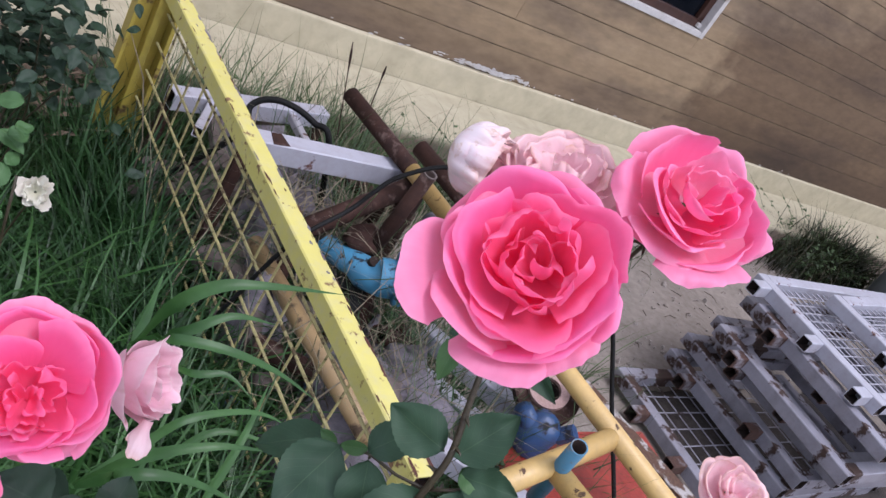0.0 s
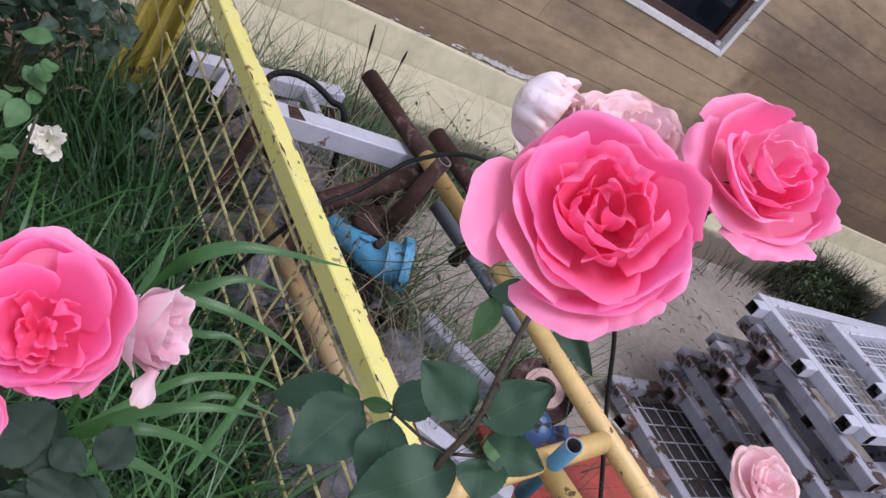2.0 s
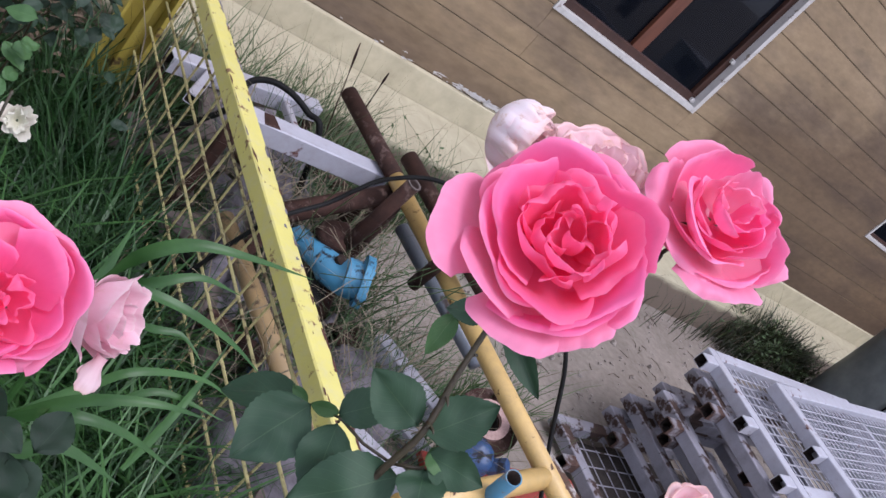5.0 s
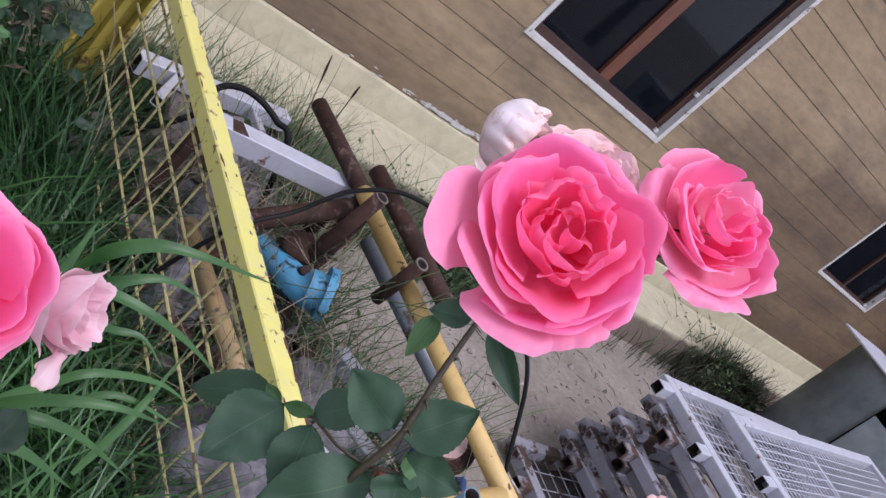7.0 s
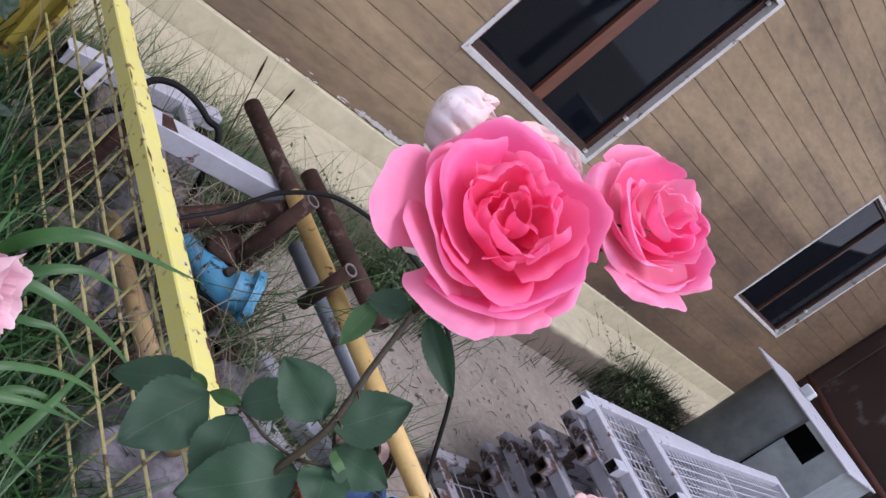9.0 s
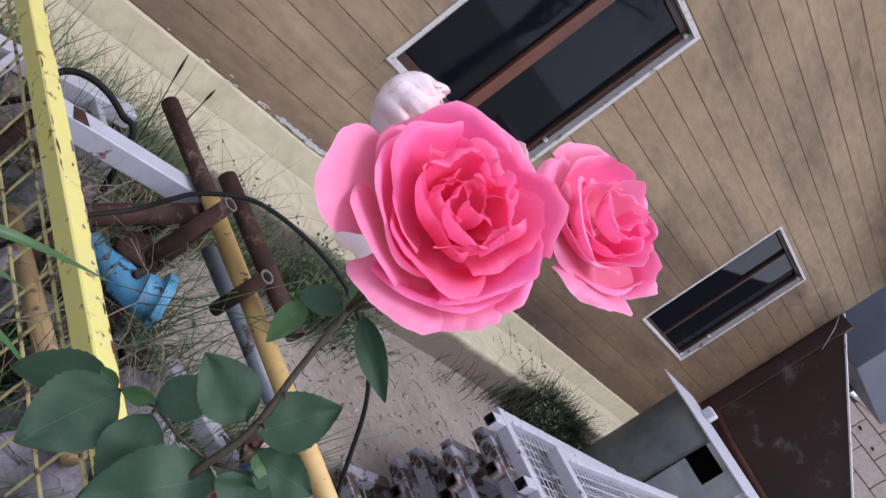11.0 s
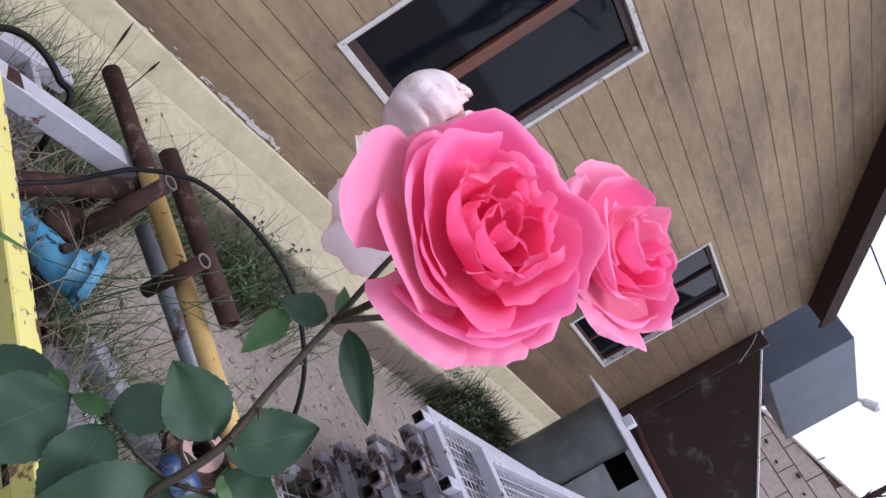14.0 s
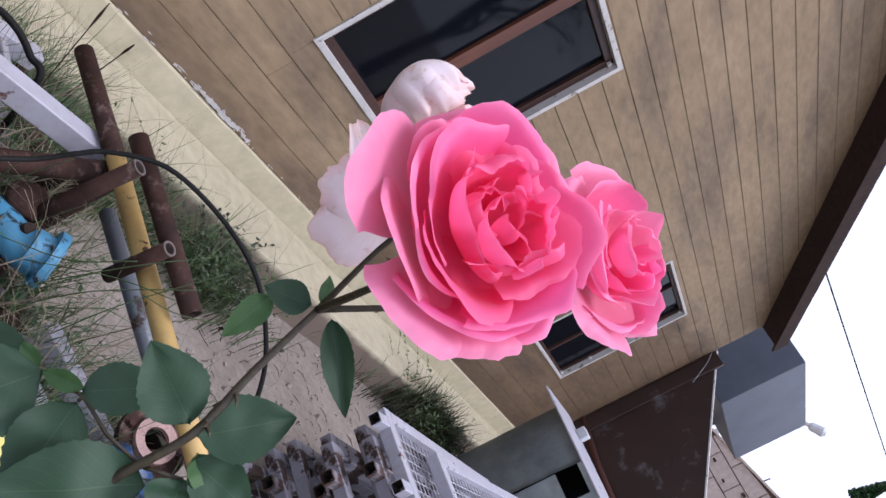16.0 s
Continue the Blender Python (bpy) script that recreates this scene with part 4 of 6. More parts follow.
    part("base_pipe", tube_bm([Vector((d.x, d.y, 0)), d], 0.03, 12), M_dkblue, w)
    for i, q in enumerate(((-2.684, -1.956, 0.220), (-2.866, -1.925, 0.120))):
        tagged(link("blue_canister", lump_bm(Vector(q), (0.035, 0.03, 0.03), 20 + i, 2, 0.2), M_dkblue, True), "small bright blue plastic canister among the scrap", "canister")


build_valves()


def build_white_frame():
    f = empty("white_steel_frame", (-2.6, -1.3, 0))
    f.matrix_world = Matrix.Identity(4)
    tagged(f, "white painted square tube frame with rust patches lying on scrap", "frame")
    a, b = Vector((-2.86, -1.475, 0.53)), Vector((-2.42, -1.47, 0.535))
    part("bar", square_tube_bm(a, b, 0.058, 0.058), M_white, f)
    s = Vector((-2.790, -1.510, 0.561))
    part("rust_patch", prism_bm([(s.x - 0.022, -1.503), (s.x - 0.014, -1.452), (s.x + 0.016, -1.449), (s.x + 0.024, -1.500)], "z", 0.5585, 0.5605), M_rust, f, "bare rusty patch")
    c, d = Vector((-2.894, -1.005, 0.340)), Vector((-2.379, -0.931, 0.360))
    part("bar", square_tube_bm(c, d, 0.055, 0.055), M_white, f)
    part("brace", square_tube_bm(Vector((-2.509, -0.974, 0.360)), Vector((-2.588, -1.280, 0.440)), 0.025, 0.025), M_white, f)
    part("brace", square_tube_bm(Vector((-2.874, -1.228, 0.380)), Vector((-2.767, -1.004, 0.360)), 0.03, 0.03), M_white, f)
    for q in (a, b, c, d):
        part("leg", square_tube_bm(Vector((q.x, q.y, -0.03)), q - Vector((0, 0, 0.03)), 0.03, 0.03, up=(1, 0, 0)), M_rust, f)
    # more white offcuts near the flange
    g = [((-2.369, -1.982, 0.250), (-2.288, -2.107, 0.250)), ((-2.571, -2.223, 0.350), (-2.451, -2.342, 0.350)), ((-2.323, -1.889, 0.300), (-2.229, -2.038, 0.300))]
    for p, q in g:
        p, q = Vector(p), Vector(q)
        tagged(link("white_offcut", square_tube_bm(p + (p - q) * 0.4, q + (q - p) * 0.4, 0.05, 0.05), M_white), "white square tube offcut in the scrap heap", "tube", group="tube offcuts in the scrap")
    # hoses
    h = [(-2.93, -1.83, 0.30), (-2.88, -1.87, 0.55), (-2.772, -1.840, 0.638), (-2.735, -1.836, 0.694), (-2.696, -1.839, 0.749), (-2.621, -1.871, 0.815), (-2.522, -1.951, 0.847), (-2.440, -2.042, 0.850), (-2.367, -2.122, 0.812), (-2.296, -2.200, 0.736), (-2.231, -2.294, 0.579), (-2.15, -2.50, 0.3), (-2.1, -2.6, 0.02)]
    tagged(link("rubber_hose", tube_bm(smooth_path(h, 8), 0.0052, 10), M_black, True), "black rubber hose looping over the pipes", "hose")
    h = [(-2.9, -1.2, 0.2), (-2.801, -1.293, 0.441), (-2.787, -1.261, 0.513), (-2.744, -1.266, 0.549), (-2.689, -1.291, 0.558), (-2.636, -1.328, 0.546), (-2.592, -1.370, 0.519), (-2.5, -1.4, 0.2)]
    tagged(link("rubber_hose", tube_bm(smooth_path(h, 8), 0.0088, 10), M_black, True), "thick black hose arched over the white frame", "hose")


build_white_frame()


def build_scrap():
    r = random.Random(21)
    # offcuts of wood and sacking behind the mesh
    for k in range(46):
        x, y = r.uniform(-2.82, -2.35), r.uniform(-2.3, -1.0)
        L, w = r.uniform(0.15, 0.5), r.uniform(0.02, 0.08)
        z = r.uniform(0.03, 0.3)
        bm = box_bm((-L / 2, -w / 2, -0.012), (L / 2, w / 2, 0.012), 0.004)
        ob = link("wood_offcut", bm, M_scrap)
        ob.matrix_world = pose(x, y, z, r.uniform(-25, 25), r.uniform(-20, 20), r.uniform(0, 180))
        tagged(ob, "weathered splintered wood offcut in the scrap heap", "wood", group="wood offcuts in the scrap")
    for k in range(14):
        x, y = r.uniform(-2.82, -2.45), r.uniform(-2.3, -1.0)
        s = r.uniform(0.07, 0.15)
        ob = link("sack", lump_bm((x, y, 0.14), (s * 0.8, s, r.uniform(0.15, 0.26)), 30 + k, 3, 0.6), M_rag, True)
        tagged(ob, "crumpled grey lilac sack in the scrap heap", "sack", group="sacks in the scrap")


build_scrap()


def build_junk():
    r = random.Random(88)
    for k in range(34):
        x, y = r.uniform(-2.74, -2.18), r.uniform(-2.35, -1.15)
        z = r.uniform(0.04, 0.26)
        kind = k % 3
        if kind == 0:
            bm = hollow_tube_bm(Vector((-r.uniform(0.06, 0.2), 0, 0)), Vector((r.uniform(0.06, 0.2), 0, 0)), r.uniform(0.012, 0.03), 0.004)
            ob = tagged(link("pipe_offcut", bm, M_rust, True), "short dark rusty pipe offcut in the scrap heap", "pipe", group="rusty scrap in the heap")
        elif kind == 1:
            w, d = r.uniform(0.05, 0.13), r.uniform(0.03, 0.08)
            bm = bmesh.new()
            n = 9
            low = [bm.verts.new((w * (i / n - 0.5) * 2, -d + 0.01 * noise.noise((i, k, 0)), 0.05 * math.sin(i / n * 3 + k))) for i in range(n + 1)]
            high = [bm.verts.new((v.co.x, d + 0.02 * noise.noise((i, k, 4)), v.co.z + 0.02)) for i, v in enumerate(low)]
            for i in range(n):
                bm.faces.new((low[i], low[i + 1], high[i + 1], high[i]))
            bmesh.ops.solidify(bm, geom=bm.faces[:], thickness=0.004)
            ob = tagged(link("bent_plate", bm, M_rust if k % 2 else M_rag), "bent dark steel sheet scrap in the heap", "scrap metal", group="rusty scrap in the heap")
        else:
            s = r.uniform(0.03, 0.07)
            ob = tagged(link("machine_part", lump_bm((0, 0, 0), (s, s * 0.7, s * 0.6), 60 + k, 3, 0.6), M_rust if k % 4 else M_dkblue, True), "dark cast machine part in the scrap heap", "scrap metal", group="rusty scrap in the heap")
        ob.matrix_world = pose(x, y, z, r.uniform(-30, 30), r.uniform(-30, 30), r.uniform(0, 360))


build_junk()

# ---- the stack of mesh frames ----


def frame_master(L, W, legs, wires=True, mat=None, step=0.05):
    """A lying rectangular tube frame with welded mesh and stub legs; its corner is at the origin, it runs to +x and -y."""
    mat = mat or M_lilac
    f = empty("mesh_frame", (0, 0, 0))
    t = 0.05
    part("side_bar", square_tube_bm((t, -t / 2, 0), (L - t, -t / 2, 0), t), mat, f)
    part("side_bar", square_tube_bm((t, -W + t / 2, 0), (L - t, -W + t / 2, 0), t), mat, f)
    part("end_bar", square_tube_bm((t / 2, 0, 0), (t / 2, -W, 0), t), mat, f)
    part("end_bar", square_tube_bm((L - t / 2, 0, 0), (L - t / 2, -W, 0), t), mat, f)
    for y in legs:
        part("stub_leg", square_tube_bm((-0.075, y, 0.0), (-0.001, y, 0.0), t * 0.92), M_stub if mat is M_lilac else mat, f)
    if wires:
        k = t + step
        while k < L - t:
            part("wire", tube_bm([(k, -t, 0), (k, -W + t, 0)], 0.0026, 5), mat, f)
            k += step
        k = t + step
        while k < W - t:
            part("wire", tube_bm([(t, -k, 0.004), (L - t, -k, 0.004)], 0.0026, 5), mat, f)
            k += step
    return f


def build_pile_bed():
    """Uneven dark sheet added under the pile; its colour stands for the shade there."""
    bm = bmesh.new()
    nx, ny = 26, 16
    g = [[bm.verts.new((-1.17 + 1.5 * i / nx + 0.03 * noise.noise((i, j, 1)), -2.42 + 0.74 * j / ny + 0.03 * noise.noise((i, j, 5)), -0.03 + 0.045 * min(1.0, 4 * min(i, nx - i) / nx, 5 * min(j, ny - j) / ny) + 0.012 * noise.noise((i * 0.4, j * 0.4, 9)))) for j in range(ny + 1)] for i in range(nx + 1)]
    for i in range(nx):
        for j in range(ny):
            bm.faces.new((g[i][j], g[i + 1][j], g[i + 1][j + 1], g[i][j + 1]))
    tagged(link("pile_shade_sheet", bm, mottled("pile_shade_dark", [(0.3, (0.024, 0.019, 0.016)), (0.7, (0.065, 0.052, 0.044))], 9.0, 0.9, None, 0.6, 0.01), True), "dark sheet added under the stacked frames in place of their shade", "soil", kind="structure")


build_pile_bed()


def build_stack():
    lab = "pale lilac grey tube frame with rusty stub legs in a pile"
    g = "stacked mesh frames"
    base = frame_master(1.15, 0.6, (-0.2, -0.42), True, None, 0.075)
    base.matrix_world = pose(-1.24, -1.66, 0.03, 0, 0, 1)
    tagged(base, "pale grey tube frame with welded mesh under the pile", "frame", g)
    other = frame_master(0.9, 0.7, (-0.47,), False)
    other.matrix_world = pose(-0.86, -1.57, 0.155, 0, 0, -2)
    tagged(other, lab, "frame", g)
    plain = frame_master(0.9, 0.66, (-0.15,), False)
    plain.matrix_world = pose(-0.93, -1.60, 0.09, 0, 0, 1.5)
    tagged(plain, lab, "frame", g)
    rows = ((-0.80, -1.66, 0.22, 2.0), (-0.83, -1.60, 0.285, -1), (-1.02, -1.73, 0.35, 0.5), (-0.80, -1.62, 0.415, 2.5), (-0.93, -1.74, 0.475, -2))
    for k, (x, y, z, a) in enumerate(rows):
        copy_thing(other if k % 2 else plain, pose(x, y, z, 0, 0, a))
    top = frame_master(1.25, 0.62, (-0.06, -0.33, -0.56), True, M_white, 0.042)
    top.matrix_world = pose(-0.90, -1.645, 0.54, 0, -1.0, 1.0)
    tagged(top, "white tube frame with fine welded mesh on top of the pile", "frame", g)
    top2 = frame_master(1.7, 0.62, (-0.3,), True, M_white, 0.042)
    top2.matrix_world = pose(-0.64, -1.79, 0.605, 0, -1.5, 4.0)
    tagged(top2, "white tube frame with fine welded mesh on top of the pile", "frame", g)


build_stack()

# ---- grass, weeds and litter ----


def blade(bm, root, lean, length, width, bend, segs=4, face=None):
    """One tapering bent blade."""
    d = Vector((math.cos(lean), math.sin(lean), 0))
    s = Vector((-d.y, d.x, 0)) if face is None else face
    pts = []
    p = Vector(root)
    ang = math.radians(82)
    for k in range(segs + 1):
        t = k / segs
        w = width * (1 - t ** 1.6) * (0.7 + 0.6 * min(t * 3, 1) * 0.5)
        pts.append((bm.verts.new(p - s * w), bm.verts.new(p + s * w)) if k < segs else (bm.verts.new(p),))
        p = p + (d * math.cos(ang) + Vector((0, 0, 1)) * math.sin(ang)) * (length / segs)
        ang -= bend / segs
    for a, b in zip(pts, pts[1:]):
        if len(b) == 2:
            bm.faces.new((a[0], a[1], b[1], b[0]))
        else:
            bm.faces.new((a[0], a[1], b[0]))


def grass_patch(name, label, n, where, length, width, bend, material, seed, base=-0.02):
    r = random.Random(seed)
    bm = bmesh.new()
    done = 0
    while done < n:
        q = where(r)
        if q is None:
            continue
        x, y = q
        blade(bm, (x, y, base), r.uniform(0, 6.283), r.uniform(*length), r.uniform(*width), r.uniform(*bend), 4)
        done += 1
    return tagged(link(name, bm, material, True), label, "grass", kind="stuff")


def in_lawn(r):
    x, y = r.uniform(-6.2, -2.95), r.uniform(-3.6, 0.2)
    edge = 0.45 * noise.noise((x * 0.9, y * 0.9, 6)) + 0.15 * noise.noise((x * 4, y * 4, 7))
    if x < -5.2 + edge or y < -3.05 + edge:
        return None
    if math.hypot(x + 3.72, y + 3.13) < 0.35 or (y > -0.56 and r.random() < 0.97):
        return None
    return (x, y) if noise.noise((x * 2.3, y * 2.3, 4)) > -0.45 + r.uniform(-0.3, 0.1) else None


def clump(cx, cy, sx, sy):
    def f(r):
        return (r.gauss(cx, sx), r.gauss(cy, sy))
    return f


grass_patch("grass", "dense dark green uncut grass beside the fence", 40000, in_lawn, (0.12, 0.34), (0.0022, 0.0052), (1.1, 3.2), M_grass, 1)
grass_patch("tall_grass", "taller green grass blades by the fence foot", 1500, lambda r: (r.uniform(-3.15, -2.9), r.uniform(-2.9, -0.9)), (0.25, 0.5), (0.003, 0.006), (0.5, 1.9), M_grass, 2)
grass_patch("lush_grass", "long broad green grass blades near the roses", 1150, lambda r: (r.uniform(-3.70, -2.98), r.triangular(-2.80, -1.5, -2.55)), (0.3, 0.62), (0.003, 0.0075), (1.0, 2.9), M_blade, 8)
grass_patch("straw", "dry pale straw lying over the scrap", 430, lambda r: (r.gauss(-2.5, 0.17), r.uniform(-2.2, -1.1)), (0.3, 0.72), (0.0012, 0.003), (1.2, 2.9), M_straw, 3, 0.1)
grass_patch("scrap_grass", "thin green grass growing through the scrap", 650, lambda r: (r.gauss(-2.5, 0.17), r.uniform(-2.5, -1.1)), (0.3, 0.85), (0.0008, 0.0024), (0.5, 2.2), M_weed, 4)
grass_patch("green_grass", "green grass blades standing in the scrap", 2900, lambda r: (r.gauss(-2.52, 0.15), r.uniform(-2.5, -1.2)), (0.2, 0.62), (0.0016, 0.0042), (0.8, 2.8), M_grass, 6)
grass_patch("weeds", "wispy weeds along the concrete apron", 1700, lambda r: (r.uniform(-2.95, -2.0), r.gauss(-0.75, 0.13)), (0.2, 0.55), (0.0014, 0.0036), (0.4, 2.0), M_weed, 5)
for i, (q, n, sx, sy) in enumerate((((1.52, -0.63), 330, 0.17, 0.10), ((-1.05, -0.80), 360, 0.20, 0.11), ((1.85, -0.63), 230, 0.20, 0.10), ((-1.7, -0.75), 240, 0.16, 0.08), ((0.6, -0.66), 50, 0.25, 0.05), ((-1.75, -1.75), 160, 0.1, 0.05))):
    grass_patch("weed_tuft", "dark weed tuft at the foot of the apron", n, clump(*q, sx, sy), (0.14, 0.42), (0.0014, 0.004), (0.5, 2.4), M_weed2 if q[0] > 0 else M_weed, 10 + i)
    grass_patch("weed_tuft", "long wispy olive weed stalks over the apron edge", n // (6 if q[0] > 0 else 3), clump(*q, sx * 1.1, sy * 1.3), (0.25, 0.6), (0.0012, 0.003), (0.8, 2.4), M_weed, 40 + i)


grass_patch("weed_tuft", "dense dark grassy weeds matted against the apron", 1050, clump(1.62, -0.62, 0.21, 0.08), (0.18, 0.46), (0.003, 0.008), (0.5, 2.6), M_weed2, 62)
grass_patch("dry_tuft", "dry brown grass among the dark weeds", 220, clump(1.55, -0.66, 0.26, 0.11), (0.12, 0.4), (0.0012, 0.003), (0.8, 2.8), M_straw, 61)


grass_patch("straw", "pale dry straw heaped under the white frame", 110, lambda r: (r.gauss(-2.60, 0.09), r.gauss(-1.60, 0.05)), (0.15, 0.4), (0.0014, 0.003), (2.2, 3.4), M_straw, 63, 0.34)


def build_leaf_litter():
    """Dry leaves behind the post, where the grass thins out."""
    r = random.Random(17)
    bm = bmesh.new()
    for k in range(520):
        x, y = r.gauss(-3.22, 0.13), r.gauss(-0.72, 0.12)
        c = Vector((x, y, r.uniform(0.05, 0.22)))
        a = r.uniform(0, 6.283)
        u = Vector((math.cos(a), math.sin(a), r.uniform(-0.4, 0.4))) * r.uniform(0.012, 0.030)
        v = Vector((-u.y, u.x, r.uniform(-0.01, 0.01))) * 0.45
        up = Vector((0, 0, r.uniform(0.002, 0.008)))
        bm.faces.new([bm.verts.new(p) for p in (c - u, c + v + up, c + u, c - v + up)])
    tagged(link("dry_leaves", bm, leafy("brown_dry_leaf", (0.12, 0.085, 0.055), (0.27, 0.20, 0.14), 0.8, 0.15, 12.0, 0.5)), "curled brown dry leaves behind the yellow post", "leaves", kind="stuff")


build_leaf_litter()


def leafy_weed(name, label, where, n, seed, height=(0.15, 0.4), mat=None, leaf=(0.012, 0.032)):
    """Branching weeds: bent stalks with many small leaves."""
    r = random.Random(seed)
    bm = bmesh.new()
    for k in range(n):
        x, y = where(r)
        a, L = r.uniform(0, 6.283), r.uniform(*height)
        d = Vector((math.cos(a), math.sin(a), 0))
        lean = r.uniform(0.2, 1.1)
        line = [Vector((x, y, -0.02)) + d * (lean * L * t * t) + Vector((0, 0, L * (t - 0.25 * t * t))) for t in (0, 0.25, 0.5, 0.75, 1.0)]
        tube_bm(line, [0.0018, 0.0015, 0.0012, 0.001, 0.0006], 4, bm=bm)
        for i in range(14):
            t = r.uniform(0.2, 1.0) * 4
            j = min(3, int(t))
            p = line[j].lerp(line[j + 1], t - j)
            q = Vector((r.uniform(-1, 1), r.uniform(-1, 1), r.uniform(-0.3, 0.7))).normalized()
            ll = r.uniform(*leaf)
            s = q.orthogonal().normalized() * ll * 0.22
            bm.faces.new([bm.verts.new(v) for v in (p, p + q * ll * 0.5 + s, p + q * ll, p + q * ll * 0.5 - s)])
    return tagged(link(name, bm, mat or M_weed, True), label, "weeds", kind="stuff")


leafy_weed("leafy_weeds", "small-leaved green weeds by the concrete apron", clump(-1.15, -0.76, 0.22, 0.08), 70, 201)
leafy_weed("leafy_weeds", "small-leaved green weeds by the concrete apron", clump(-1.95, -0.72, 0.2, 0.07), 40, 202)
leafy_weed("leafy_weeds", "small-leaved dark weeds at the apron's foot", clump(1.45, -0.62, 0.22, 0.10), 80, 203, (0.2, 0.5))
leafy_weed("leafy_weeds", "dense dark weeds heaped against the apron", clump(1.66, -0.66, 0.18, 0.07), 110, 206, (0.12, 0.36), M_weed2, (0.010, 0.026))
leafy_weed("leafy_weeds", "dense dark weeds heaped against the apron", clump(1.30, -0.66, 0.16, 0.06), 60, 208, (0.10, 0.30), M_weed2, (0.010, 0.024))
leafy_weed("leafy_weeds", "dense green weeds at the apron edge", clump(-1.05, -0.74, 0.17, 0.08), 90, 207, (0.12, 0.36), M_weed2, (0.015, 0.04))
leafy_weed("leafy_weeds", "small-leaved green weeds in the scrap heap", clump(-2.45, -1.75, 0.14, 0.35), 70, 204, (0.25, 0.55))


def build_litter():
    r = random.Random(9)
    bm = bmesh.new()
    for k in range(900):
        x, y = r.uniform(-1.7, 2.2), r.uniform(-1.75, -0.55)
        s = r.uniform(0.003, 0.012) * (1 if r.random() < 0.93 else 2)
        m = Matrix.Translation((x, y, ground_height(x, y) + s * 0.3)) @ Euler((r.uniform(0, 6), r.uniform(0, 6), r.uniform(0, 6))).to_matrix().to_4x4() @ Matrix.Diagonal((s, s * r.uniform(0.5, 1), s * r.uniform(0.3, 0.8), 1))
        bmesh.ops.create_icosphere(bm, subdivisions=1, radius=1.0, matrix=m)
    tagged(link("pebbles", bm, mottled("pebble_stone", [(0.3, (0.16, 0.13, 0.11)), (0.7, (0.42, 0.38, 0.35))], 30.0, 0.9)), "small pebbles scattered on the sand", "pebbles", kind="stuff")
    bm = bmesh.new()
    for k in range(150):
        x, y = r.uniform(-1.6, 1.6), r.uniform(-1.6, -0.6)
        a = r.uniform(0, 6.28)
        L = r.uniform(0.02, 0.09)
        z = ground_height(x, y) + 0.004
        tube_bm([(x, y, z), (x + L * 0.5 * math.cos(a), y + L * 0.5 * math.sin(a), z + 0.004), (x + L * math.cos(a + 0.3), y + L * math.sin(a + 0.3), z)], 0.0015, 4, bm=bm)
    tagged(link("twigs", bm, M_rust), "thin dry twigs littering the sand", "twigs", kind="stuff")


build_litter()


def strip_leaf_bm(points, width, fold=0.25):
    """A long grass leaf along a line, folded at its midrib."""
    pts = smooth_path(points, 7)
    bm = bmesh.new()
    n = len(pts)
    rows = []
    for i, p in enumerate(pts):
        t = i / (n - 1)
        d = (pts[min(i + 1, n - 1)] - pts[max(i - 1, 0)]).normalized()
        s = d.cross(Vector((0.3, -0.5, 0.8))).normalized()
        u = s.cross(d)
        w = width * max(0.03, (min(1, 0.5 + t * 2.5)) * (1 - t ** 2.2))
        rows.append([bm.verts.new(p + s * w * k + u * abs(k) * w * fold) for k in (-1, -0.5, 0, 0.5, 1)])
    for a, b in zip(rows, rows[1:]):
        for k in range(4):
            bm.faces.new((a[k], a[k + 1], b[k + 1], b[k]))
    return bm


